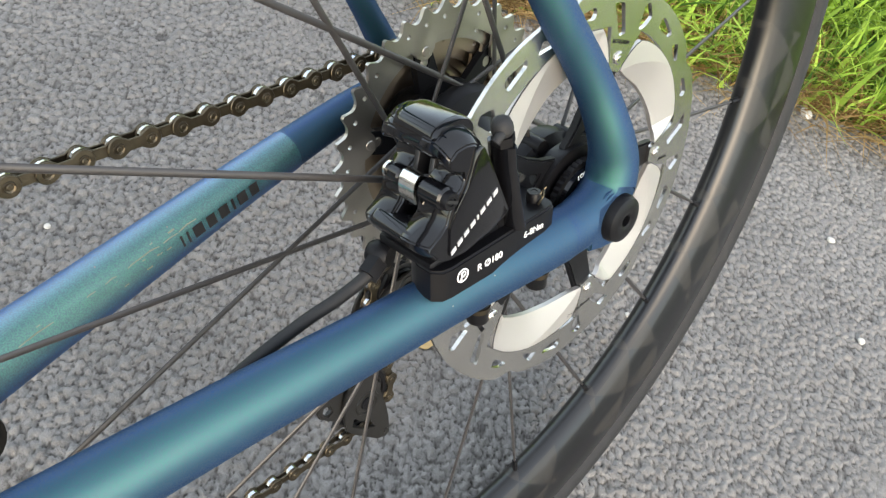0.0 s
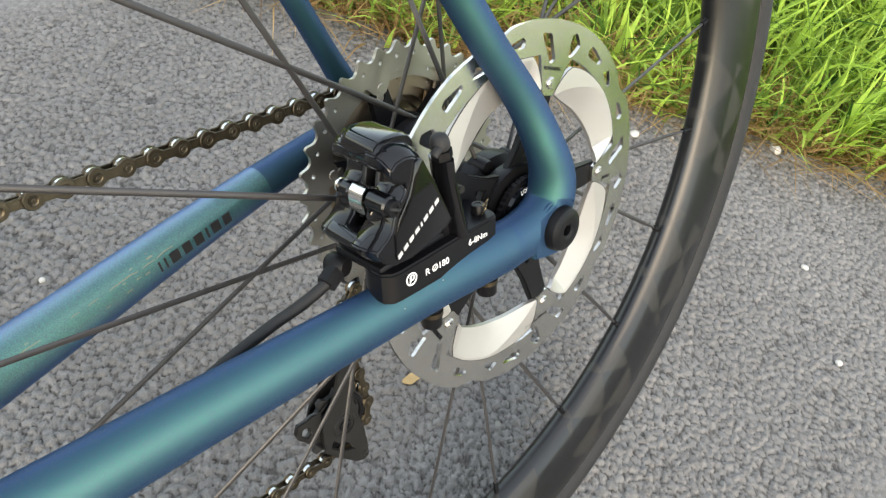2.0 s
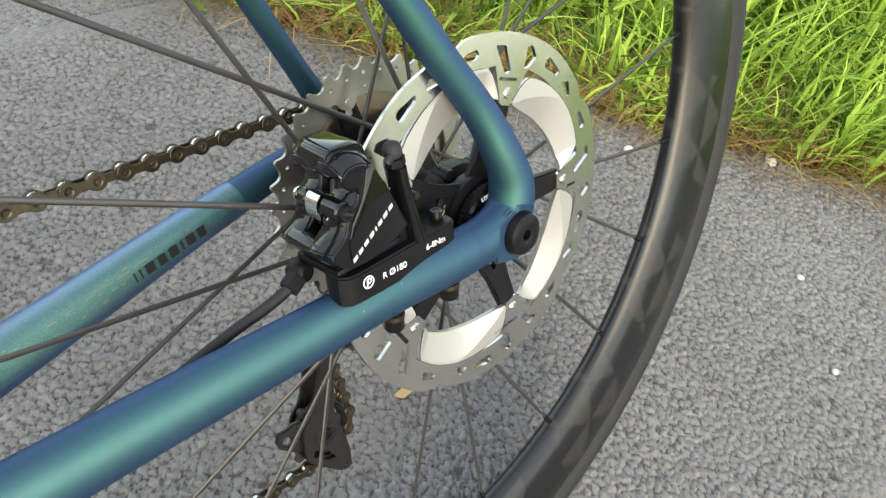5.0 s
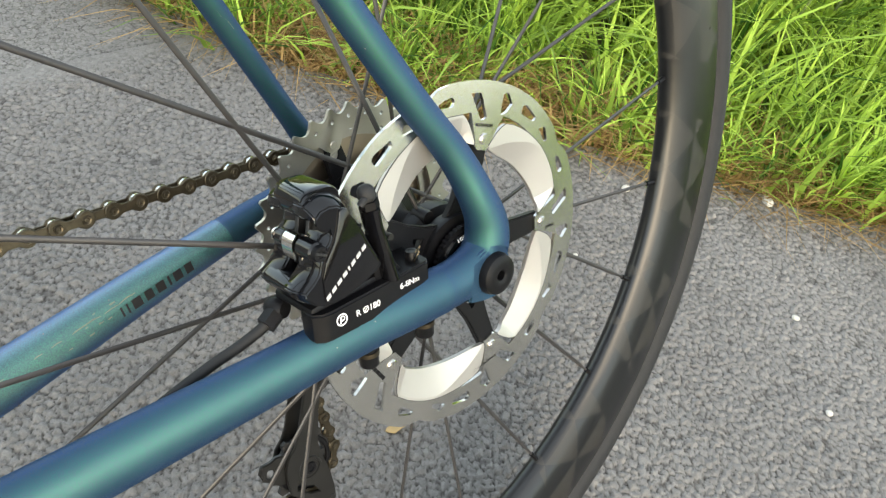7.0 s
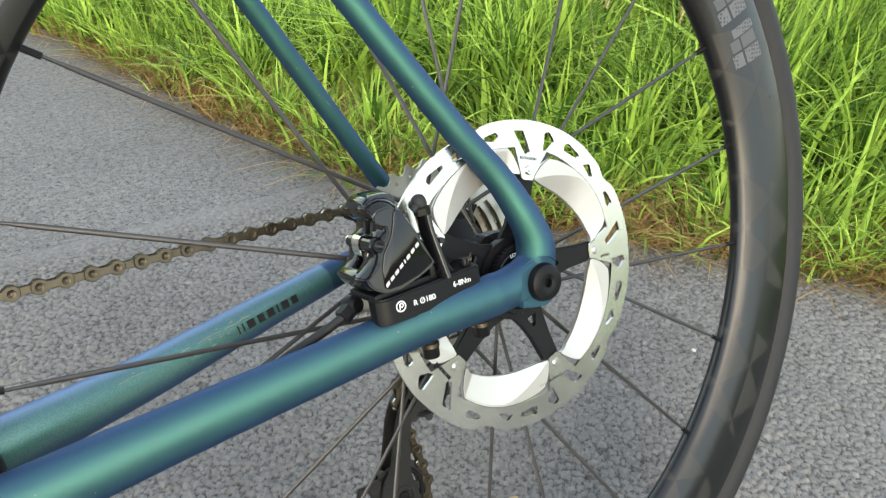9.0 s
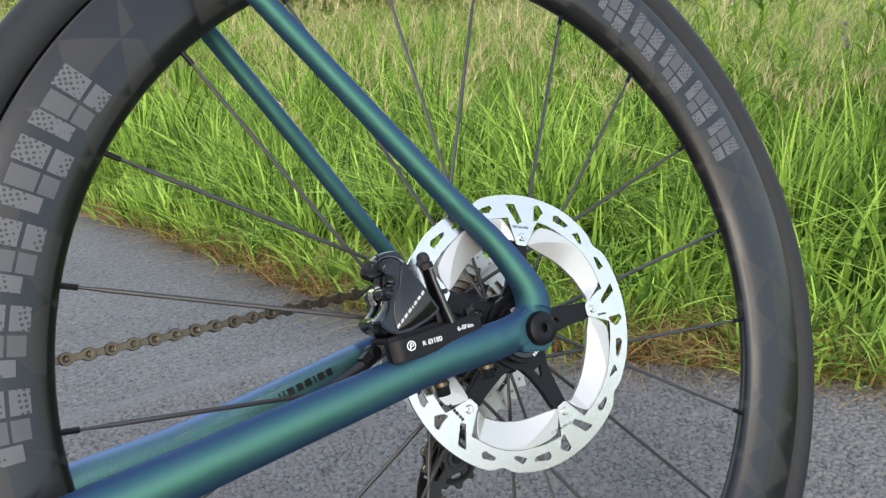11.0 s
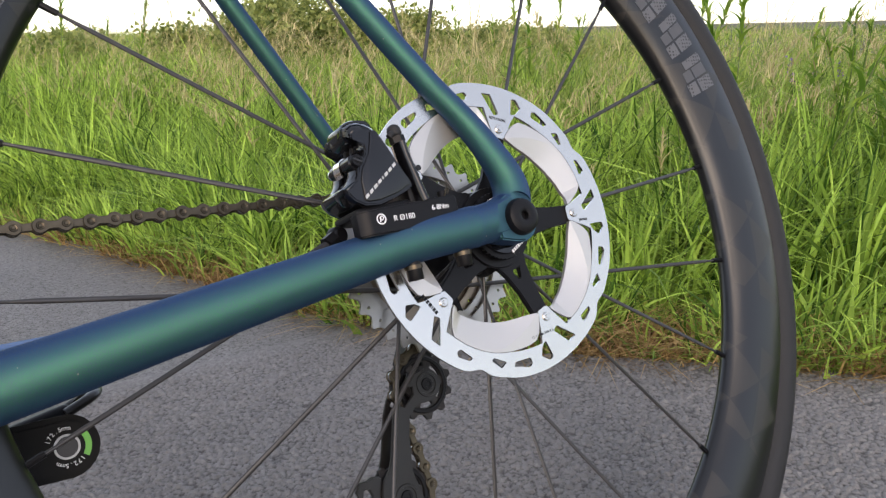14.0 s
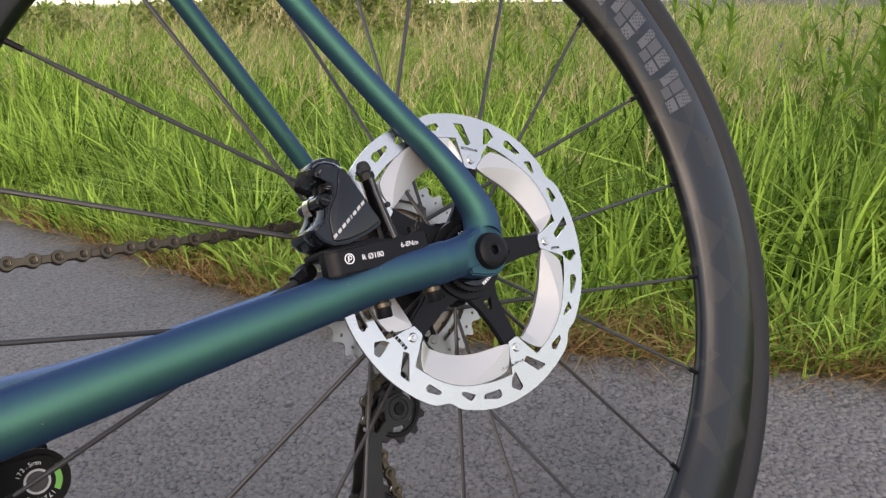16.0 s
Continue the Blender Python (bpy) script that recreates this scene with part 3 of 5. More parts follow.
def tall_weed(x, y, height, seed, flower=None, label="tall leafy green weed growing in the verge grass"):
    """A weed: one stem, pairs of lance leaves up it, and at times a flower spike."""
    rng = np.random.default_rng(seed)
    plant = new("tall_weed")
    plant.location = (x, y, ground_z(x, y))
    tagged(plant, label, "weed", group="weeds in the verge")
    lean = Vector((rng.uniform(-0.3, 0.3), rng.uniform(-0.3, 0.3), 1))
    pts = [lean * (height * t) + Vector((0.02 * math.sin(3 * t + seed), 0.015 * math.cos(4 * t), 0)) for t in [i / 8 for i in range(9)]]
    part("stem", tube(pts, lerp_list([0.0030, 0.0012], 9), 6, up=(1, 0, 0)), STEM, plant)
    roots, ln, wd = [], [], []
    for k in range(int(height * 90)):
        t = rng.uniform(0.12, 1.0)
        i = min(7, int(t * 8))
        roots.append(tuple(pts[i].lerp(pts[i + 1], t * 8 - i)))
        ln.append(rng.uniform(0.06, 0.13) * (1.2 - 0.6 * t))
        wd.append(rng.uniform(0.005, 0.010) * (1.2 - 0.6 * t))
    n = len(roots)
    lv = blades("leaves", np.array(roots), np.array(ln), np.array(wd), rng.uniform(0.7, 1.5, n), LEAF, "", "", segs=4, seed=seed + 5, drift=(0, 0))
    tagged(lv, "lance-shaped green leaves")
    lv.parent = plant
    if flower:
        n = 60
        roots = [tuple(pts[7].lerp(pts[8], rng.uniform(-0.6, 1.1)) + Vector((rng.uniform(-0.008, 0.008), rng.uniform(-0.008, 0.008), 0))) for k in range(n)]
        fl = blades("flowers", np.array(roots), rng.uniform(0.006, 0.013, n), rng.uniform(0.002, 0.0045, n), rng.uniform(0.6, 1.6, n), flower, "", "", segs=2, seed=seed + 9, drift=(0, 0))
        tagged(fl, "small flowers in a spike")
        fl.parent = plant


random.seed(31)
for i in range(26):
    tall_weed(1.10 + random.uniform(0, 0.95), 0.10 + random.uniform(0, 0.95), random.uniform(0.48, 0.78), 100 + i)
for i in range(12):
    tall_weed(1.6 + random.uniform(0, 1.6), 1.6 + random.uniform(0, 2.0), random.uniform(0.55, 0.85), 140 + i)
for i in range(8):
    tall_weed(2.2 + random.uniform(0, 1.2), 0.5 + random.uniform(0, 0.9), random.uniform(0.36, 0.46), 160 + i, PURPLE, "green weed with a spike of small purple flowers")
for i in range(6):
    tall_weed(0.2 + random.uniform(0, 0.9), 3.2 + random.uniform(0, 1.6), random.uniform(0.6, 0.95), 180 + i, CREAM, "tall green weed topped with dry creamy flower heads")


def bush(x, y, wide, high, seed):
    """A low bush: a few limbs and a loose crown of small leaves."""
    rng = np.random.default_rng(seed)
    shrub = new("bush")
    shrub.location = (x, y, ground_z(x, y))
    tagged(shrub, "low olive-green bush at the back of the verge", "bush", group="bushes behind the verge")
    clumps = [Vector((rng.normal(0, wide * 0.45), rng.normal(0, wide * 0.45), high * rng.uniform(0.35, 0.85))) for k in range(9)]
    limbs = None
    for c in clumps:
        limbs = tube(curve_points([(0, 0, 0), c * 0.5 + Vector((0, 0, 0.06)), c], 4), lerp_list([0.016, 0.004], 9), 6, limbs, up=(1, 0, 0))
    part("limbs", limbs, STEM, shrub)
    n = 5200
    pick = rng.integers(0, len(clumps), n)
    roots = np.array([clumps[k][:] for k in pick]) + rng.normal(0, 1, (n, 3)) * np.array([wide * 0.16, wide * 0.16, high * 0.10])
    roots[:, 2] = np.clip(roots[:, 2], 0.05, high * 1.15)
    lv = blades("leaves", roots, rng.uniform(0.03, 0.07, n), rng.uniform(0.012, 0.022, n), rng.uniform(0.4, 1.6, n), BUSH, "", "", segs=3, seed=seed + 1, drift=(0, 0))
    tagged(lv, "small olive-green leaves")
    lv.parent = shrub


for i, (x, y, w, hgt) in enumerate(((0.9, 6.6, 0.8, 0.62), (2.0, 6.2, 0.7, 0.72), (3.0, 6.8, 0.9, 0.95), (4.2, 6.4, 0.8, 0.75), (5.4, 6.0, 0.9, 0.62), (-0.6, 8.0, 1.0, 0.55))):
    bush(x, y, w, hgt, 300 + 7 * i)


def build_unseen_hedge():
    """Hedge added unseen across the lane, behind the camera, to dim the rotor's reflections."""
    rng = np.random.default_rng(91)
    hedge = new("unseen_hedge")
    hedge.location = (-3.0, -8.5, -0.03)
    tagged(hedge, "low dense brown hedge across the lane, added unseen to dim reflections", "hedge")
    bm = bmesh.new()
    bmesh.ops.create_grid(bm, x_segments=60, y_segments=10, size=1)
    for v in bm.verts:
        u, t = v.co.x, (v.co.y + 1) * math.pi / 2
        lump = noise.noise((u * 7, t * 1.5, 2.0))
        v.co = Vector((u * 15, math.cos(t) * (0.9 + 0.3 * lump), math.sin(t) ** 0.6 * (0.75 + 0.25 * lump)))
    part("unseen_hedge_core", bm, SOIL, hedge, "plain core of the added hedge")
    n = 9000
    t = rng.uniform(0, math.pi, n)
    roots = np.stack([rng.uniform(-15, 15, n), np.cos(t) * 0.95, np.sin(t) ** 0.6 * 0.8 * rng.uniform(0.85, 1.12, n)], 1)
    lv = blades("leaves", roots, rng.uniform(0.12, 0.28, n), rng.uniform(0.03, 0.06, n), rng.uniform(0.4, 1.6, n), STRAW, "", "", segs=2, seed=92, drift=(0, 0))
    tagged(lv, "brown leaves of the added hedge")
    lv.parent = hedge


build_unseen_hedge()


# leaf and stones on the asphalt
def build_litter():
    random.seed(8)
    for x, y, r in ((0.108, 0.035, 0.0075),):
        pts = [(x + r * 1.5 * math.cos(a) * (1 + 0.2 * math.sin(3 * a)), y + r * 0.8 * math.sin(a) * (1 + 0.25 * math.cos(2 * a))) for a in [2 * math.pi * i / 18 for i in range(18)]]
        bm = plate(pts, 0.0008)
        for v in bm.verts:
            v.co = Vector((v.co.x, v.co.z, 0.0052 + v.co.y + 0.0008 * math.sin(v.co.x * 300)))
        bmesh.ops.recalc_face_normals(bm, faces=bm.faces[:])
        tagged(part("fallen_leaf", bm, DRY_LEAF, None), "small yellowed leaf lying flat on the asphalt", "leaf")
    for x, y, r in ((0.616, -0.124, 0.0045), (0.513, -0.221, 0.004), (0.62, 0.15, 0.007), (0.80, 0.02, 0.009), (0.30, -0.05, 0.003), (-0.10, 0.30, 0.003), (0.45, 0.10, 0.003)):
        bm = bmesh.new()
        bmesh.ops.create_icosphere(bm, subdivisions=2, radius=r)
        for v in bm.verts:
            v.co *= 1 + 0.35 * noise.noise(v.co * 160 + Vector((x * 50, y * 50, 0)))
            v.co.z *= 0.6
            v.co += Vector((x, y, 0.0030 + r * 0.45))
        tagged(part("pebble", bm, STONE, None), "small pale stone lying loose on the asphalt", "stone", group="loose stones on the lane")


build_litter()

# ---- the bicycle: x to the rear, y to the drive side, z up, from the rear axle ----
LEAN = 22.15
AXLE_Z = 0.3365 * math.cos(radians(LEAN)) + 0.0155
bike = new("bicycle")
bike.matrix_world = pose(0, 0, AXLE_Z, -LEAN, 0, 0)
tagged(bike, "blue-green road bicycle with disc brakes leaning over on asphalt", "bicycle")

# rear wheel
WHEEL_TURN = -11.6          # angle of the first nipple
STEP = 360 / 21
ROTOR_TURN = 72.2           # angle of the first rivet
ROTOR_Y = -0.0557


def words(name, text, size, m, mat, parent, thick=0.00015):
    """Raised print from the built-in font, as a mesh."""
    cu = bpy.data.curves.new(name, "FONT")
    cu.body, cu.size, cu.extrude, cu.align_x, cu.align_y = text, size, thick, "CENTER", "CENTER"
    tmp = new(name, cu)
    me = bpy.data.meshes.new_from_object(tmp.evaluated_get(bpy.context.evaluated_depsgraph_get()))
    bpy.data.objects.remove(tmp)
    me.materials.clear()
    me.materials.append(mat)
    me.transform(m)
    ob = new(name, me)
    ob.parent = parent
    return ob


def bars(name, widths, gap, height, m, mat, parent):
    """Print too small to read: a row of plain bars."""
    x, bm = -(sum(widths) + gap * (len(widths) - 1)) / 2, None
    for w in widths:
        bm = block((w, height, 0.0003), m @ pose(x + w / 2, 0, 0), 0, bm)
        x += w + gap
    return part(name, bm, mat, parent, smooth=False)


FACE = pose(0, 0, 0, 90)    # flat work turned to face -y


def build_wheel():
    prof = [(0.2715, 0.0), (0.2725, 0.0035), (0.276, 0.0072), (0.284, 0.0110), (0.296, 0.0136), (0.310, 0.0146), (0.3215, 0.0143), (0.325, 0.0134), (0.325, 0.0105), (0.318, 0.009),
            (0.318, -0.009), (0.325, -0.0105), (0.325, -0.0134), (0.3215, -0.0143), (0.310, -0.0146), (0.296, -0.0136), (0.284, -0.0110), (0.276, -0.0072), (0.2725, -0.0035)]
    rim = part("rim", spun(prof, 240), CARBON, bike, "deep satin carbon rim with a faint triangular weave")
    tp = [(0.3385 + 0.0153 * math.sin(radians(a)), 0.0156 * math.cos(radians(a))) for a in range(-48, 229, 12)]
    tyre = part("tyre", spun(tp, 240), RUBBER, bike, "worn black road tyre")
    # moulding whiskers on the tyre's shoulder
    for k in range(24):
        a = 15 * k + 4
        p = [Vector((r * math.cos(radians(a)), y, r * math.sin(radians(a)))) for r, y in ((0.343, -0.0136), (0.3485, -0.0165))]
        part("whisker", rod(p[0], p[1], 0.0003, 5), RUBBER, tyre)
    # faded grey block lettering on the sidewall, as plain shapes
    strokes = []
    for first, step, wide in ((17.2, 7.3, 5.9), (136.6, 8.7, 7.4)):
        for k in range(5):
            a = first + step * k
            strokes += [(a, wide * 0.36, 0.0, 1.0, DECAL), (a + wide * 0.42, wide * 0.30, 0.05, 0.95, GREYPRINT), (a + wide * 0.76, wide * 0.24, 0.22, 1.0, DECAL)]
    for a, w, lo, hi, ink in strokes:
        r0, r1 = 0.2845 + 0.029 * lo, 0.2845 + 0.029 * hi
        side = [(r, -float(np.interp(r, [0.284, 0.296, 0.310, 0.3215], [0.0110, 0.0136, 0.0146, 0.0143])) - 0.00018) for r in np.linspace(r0, r1, 5)]
        part("decal", spun(side + [(r, y + 0.001) for r, y in reversed(side)], 4, arc=(a, a + w)), ink, rim)
    dot = pol(0.312, 10.7)
    part("balance_dot", spun([(0, -0.0002), (0.0008, -0.0002), (0.0008, 0.0004), (0, 0.0004)], 12, None, False), DARK, rim).location = (dot[0], -0.0147, dot[1])
    for k in range(21):
        a = WHEEL_TURN + STEP * k
        kind = k % 3
        y, rf = (-0.036, 0.021) if kind == 1 else (0.016, 0.0265)
        swing = (-80, 0, 80)[kind]
        p, q = pol(rf, a + swing), pol(0.2725, a)
        a3, b3 = Vector((p[0], y, p[1])), Vector((q[0], 0, q[1]))
        d = (b3 - a3).normalized()
        cuts = [0, 0.05, 0.10, 0.5, 0.90, 0.94, 1]
        bm = tube([a3.lerp(b3, c) for c in cuts], [0.001, 0.001, 0.00062, 0.00062, 0.00062, 0.001, 0.001], 10, None, 1.0, up=(0, 1, 0))
        across = d.cross(Vector((0, 1, 0))).normalized()
        for v in bm.verts:     # flat aero blade between the round ends
            t = (v.co - a3).dot(d) / (b3 - a3).length
            if 0.09 < t < 0.91:
                flat = (v.co - a3.lerp(b3, t))
                v.co += across * flat.dot(across) * 1.35
        sp = part("spoke", bm, SPOKE, bike)
        part("nipple", rod(b3 - d * 0.010, b3 + d * 0.002, 0.0019, 8), BLACK, sp)
        if kind == 1:
            part("spoke_head", rod(a3 - d * 0.004, a3 + d * 0.006, 0.0021, 8), BLACK, sp)
    # hub shell
    hub = part("hub", spun([(0.010, -0.052), (0.0155, -0.052), (0.016, -0.046), (0.020, -0.043), (0.0255, -0.040), (0.0262, -0.036), (0.0255, -0.031), (0.019, -0.028), (0.0145, -0.020), (0.014, -0.004), (0.018, 0.004), (0.029, 0.008), (0.031, 0.012), (0.031, 0.017), (0.028, 0.0205), (0.010, 0.0205)], 64), BLACK, bike, "black alloy hub shell")
    for k in range(7):
        a = WHEEL_TURN + STEP * (3 * k + 1)
        p = pol(0.0235, a)
        part("flange_boss", spun([(0.0, -0.0035), (0.0035, -0.0035), (0.0042, 0), (0.0042, 0.006), (0.0, 0.006)], 14, None, False), BLACK, hub).matrix_local = pose(p[0], -0.039, p[1])


build_wheel()


def build_rotor():
    n = 240
    out = []
    for i in range(n):
        a = 360 * i / n
        rel = (a - ROTOR_TURN) % 72 - 72      # one step in the rim between two rivets
        out.append(pol(0.0908 - 0.0034 * math.exp(-((rel + 43) / 4.2) ** 2) - 0.0010 * math.exp(-((rel + 34) / 7.0) ** 2), a))
    inner = []
    for i in range(n):
        a = 360 * i / n
        rel = (a - ROTOR_TURN + 36) % 72 - 36      # 0 at a rivet
        dip = max(0.0, 1 - abs(rel) / 8.5)
        inner.append(pol(0.0755 - 0.0185 * min(1, dip * 1.9) ** 0.8, a))
    holes = []
    for s in range(5):
        b = ROTOR_TURN + 72 * s
        for shape in (((84.8, 9.4), (84.8, 4.7), (72.8, 0.0), (71.2, 3.1)),
                      ((85.7, -6.1), (87.0, -8.4), (82.5, -12.0), (77.2, -9.9), (74.9, -6.9)),
                      ((84.6, -17.5), (86.1, -19.3), (84.2, -27.0), (81.4, -26.2), (80.6, -17.9)),
                      ((81.2, -30.5), (85.0, -33.2), (81.2, -38.2), (79.2, -37.3)),
                      ((82.0, -47.2), (84.2, -48.3), (85.0, -54.0), (82.5, -55.2), (79.9, -54.0))):
            corner = [Vector(pol(r / 1000, b + d)) for r, d in shape]
            loop = []
            for i, c in enumerate(corner):      # rounded corners
                p, q = corner[i - 1], corner[(i + 1) % len(corner)]
                e1, e2 = (p - c).normalized() * 0.0009, (q - c).normalized() * 0.0009
                loop += [(c + e1)[:], (c + (e1 + e2) * 0.28)[:], (c + e2)[:]]
            holes.append(loop)
    rotor = part("brake_rotor", plate(out, 0.0018, [inner] + holes, ROTOR_Y), STEEL, bike, "vented silver disc brake rotor with white-bright cooling fins")
    # cooling fins: five bent aluminium plates inside the braking ring
    for s in range(5):
        b = ROTOR_TURN + 72 * s
        bm = bmesh.new()
        rows = []
        offs = [-4.8, -6.2, -7.7, -9.5, -11.8, -16, -21, -26.5, -32, -37, -42, -47, -52.5, -58.8, -60.5, -62, -64, -66]
        inn = [57.8, 57.4, 57.0, 56.7, 56.3, 56.2, 56.4, 57.0, 57.6, 58.2, 58.8, 59.4, 60.2, 60.9, 61.0, 60.8, 60.4, 59.8]
        outr = [60.0, 63.0, 66.4, 69.5, 72.2, 73.4, 74.2, 75.0, 75.6, 76.1, 76.2, 76.1, 75.9, 75.2, 73.0, 70.4, 66.0, 61.4]
        for d, r0, r1 in zip(offs, inn, outr):
            # a crease runs out from the first rivet; inside it the plate is folded away
            crease = r1 - 1.2 if d < -34 else min(r1, 58.5 + (r1 - 59.7) * (d + 4.8) / -29.2)
            fold = 0.21 * min(1.0, max(0.0, (d + 66) / 6.0))
            line = []
            for r in (r1, (r1 + crease) / 2, crease, crease + (r0 - crease) * 0.2, crease + (r0 - crease) * 0.4, crease + (r0 - crease) * 0.6, crease + (r0 - crease) * 0.8, r0):
                p = pol(r / 1000, b + d)
                line.append((p[0], ROTOR_Y - 0.0011 + max(0.0, crease - r) * fold / 1000, p[1]))
            rows.append(line)
        front = [[bm.verts.new(p) for p in line] for line in rows]
        back = [[bm.verts.new((p[0], p[1] + 0.0024, p[2])) for p in line] for line in rows]
        for i in range(len(rows) - 1):
            for j in range(7):
                bm.faces.new((front[i][j], front[i][j + 1], front[i + 1][j + 1], front[i + 1][j]))
                bm.faces.new((back[i][j + 1], back[i][j], back[i + 1][j], back[i + 1][j + 1]))
            bm.faces.new((front[i + 1][0], back[i + 1][0], back[i][0], front[i][0]))
            bm.faces.new((front[i][7], back[i][7], back[i + 1][7], front[i + 1][7]))
        for i in (0, -1):
            for j in range(7):
                bm.faces.new((front[i][j], back[i][j], back[i][j + 1], front[i][j + 1]))
        bmesh.ops.recalc_face_normals(bm, faces=bm.faces[:])
        fin = part("cooling_fin", bm, FIN, rotor, "bare bright aluminium cooling fin")
        fin.data.set_sharp_from_angle(angle=radians(7))
        outline = [pol((r1 + 0.35) / 1000, b + d + (0.3 if i == 0 else -0.3 if i == len(offs) - 1 else 0)) for i, (d, r1) in enumerate(zip(offs, outr))]
        inside = [pol((r1 - 0.6) / 1000, b + d) for d, r1 in zip(offs, outr)]
        part("joint_line", plate(outline + inside[::-1], 0.0004, y=ROTOR_Y - 0.00085), SEAM, rotor)
        p = pol(0.0627, b)
        rv = part("rivet", spun([(0.0, -0.0024), (0.0010, -0.0024), (0.0012, -0.0019), (0.0022, -0.0019), (0.0028, -0.0014), (0.0029, 0.0016), (0.0, 0.0016)], 20, None, False), STEEL, rotor)
        rv.location = (p[0], ROTOR_Y, p[1])
    # black spider and lockring
    bm = spun([(0.0165, ROTOR_Y + 0.001), (0.0245, ROTOR_Y + 0.001), (0.025, ROTOR_Y + 0.003), (0.0235, ROTOR_Y + 0.010), (0.0165, ROTOR_Y + 0.010)], 60)
    spider = part("spider", bm, BLACK, rotor, "black alloy rotor spider")
    for s in range(5):
        b = ROTOR_TURN + 72 * s
        u, v = Vector((*pol(1, b), 0)), Vector((*pol(1, b + 90), 0))
        def at(r, w):
            p = u * r + v * w
            return (p.x, p.y)
        outline = [at(0.021, 0.0125), at(0.030, 0.0088), at(0.045, 0.0068), at(0.060, 0.0058), at(0.066, 0.0040), at(0.0665, -0.0025), at(0.064, -0.0052), at(0.055, -0.0060), at(0.042, -0.0066), at(0.030, -0.0088), at(0.021, -0.0125)]
        slot = [at(0.0285, 0.0030), at(0.0345, 0.0012), at(0.0345, -0.0012), at(0.0285, -0.0030)]
        bm = plate(outline, 0.0042, [slot], 0.0)
        for w in bm.verts:      # arms step out to the braking ring
            r = math.hypot(w.co.x, w.co.z)
            w.co.y += ROTOR_Y + float(np.interp(r, [0.02, 0.035, 0.058, 0.07], [0.0052, 0.0048, 0.0031, 0.0030]))
        bmesh.ops.bevel(bm, geom=[e for e in bm.edges if e.calc_length() > 0.004 and e.is_manifold and e.calc_face_angle(0) > 1.0], offset=0.0007, segments=2, affect="EDGES")
        part("arm", bm, BLACK, spider)
    teeth = [(0.0208 if i % 2 else 0.0200) for i in range(88)]
    ring = bmesh.new()
    prev = []
    for y, r_in in ((ROTOR_Y - 0.0012, 0.0150), (ROTOR_Y - 0.0042, 0.0150)):
        prev.append(([ring.verts.new((r * math.cos(2 * math.pi * i / 88), y, r * math.sin(2 * math.pi * i / 88))) for i, r in enumerate(teeth)],
                     [ring.verts.new((r_in * math.cos(2 * math.pi * i / 88), y, r_in * math.sin(2 * math.pi * i / 88))) for i in range(88)]))
    (o0, i0), (o1, i1) = prev
    for i in range(88):
        j = (i + 1) % 88
        ring.faces.new((o0[i], o1[i], o1[j], o0[j]))
        ring.faces.new((i0[j], i1[j], i1[i], i0[i]))
        ring.faces.new((o1[i], i1[i], i1[j], o1[j]))
        ring.faces.new((o0[j], i0[j], i0[i], o0[i]))
    lock = part("lockring", ring, BLACK, rotor, "black toothed lockring", smooth=False)
    lip = spun([(0.0178, ROTOR_Y - 0.0042), (0.0172, ROTOR_Y - 0.0060), (0.0142, ROTOR_Y - 0.0060), (0.0142, ROTOR_Y + 0.001)], 64, None, False)
    part("lip", lip, GLOSS, lock)
    for d, text in ((100, "LOCK"), (-62, "")):
        p = pol(0.0160, d)
        m = Matrix.Translation((p[0], ROTOR_Y - 0.00615, p[1])) @ FACE @ pose(0, 0, 0, 0, 0, d - 90)
        if text:
            words("print", text, 0.0030, m, WHITE, lock)
        else:
            bars("print", [0.0011, 0.0013, 0.0005, 0.0015, 0.0012, 0.0013, 0.0013], 0.0006, 0.0019, m, WHITE, lock)
    # laser-marked words beside the rivets
    for s, text, d, r in ((0, "ROTATION", 1.0, 0.0692), (4, "JAPAN", -4.5, 0.0700), (3, "Ø180 Min.TH=1.5", -7.0, 0.0705)):
        b = ROTOR_TURN + 72 * s + d
        p = pol(r, b)
        spin = b - 90 if s == 0 else b if s == 4 else b + 84
        m = Matrix.Translation((p[0], ROTOR_Y - 0.00105, p[1])) @ FACE @ pose(0, 0, 0, 0, 0, spin)
        words("mark", text, 0.0024, m, BLACK, rotor, 0.00005)
    b = ROTOR_TURN + 72 * 2 - 5
    p = pol(0.0700, b)
    bars("mark", [0.0015, 0.0015, 0.0005, 0.002, 0.0015, 0.0015, 0.0016], 0.0006, 0.0020, Matrix.Translation((p[0], ROTOR_Y - 0.001, p[1])) @ FACE @ pose(0, 0, 0, 0, 0, b - 90), BLACK, rotor)


build_rotor()


def prism(poly, y0, y1, bevel=0.0, segs=2):
    bm = plate(poly, y1 - y0, y=(y0 + y1) / 2)
    bmesh.ops.dissolve_limit(bm, angle_limit=radians(1), verts=bm.verts[:], edges=bm.edges[:])
    if bevel:
        bmesh.ops.bevel(bm, geom=bm.edges[:], offset=bevel, segments=segs, affect="EDGES", profile=0.55, clamp_overlap=True)
    return bm


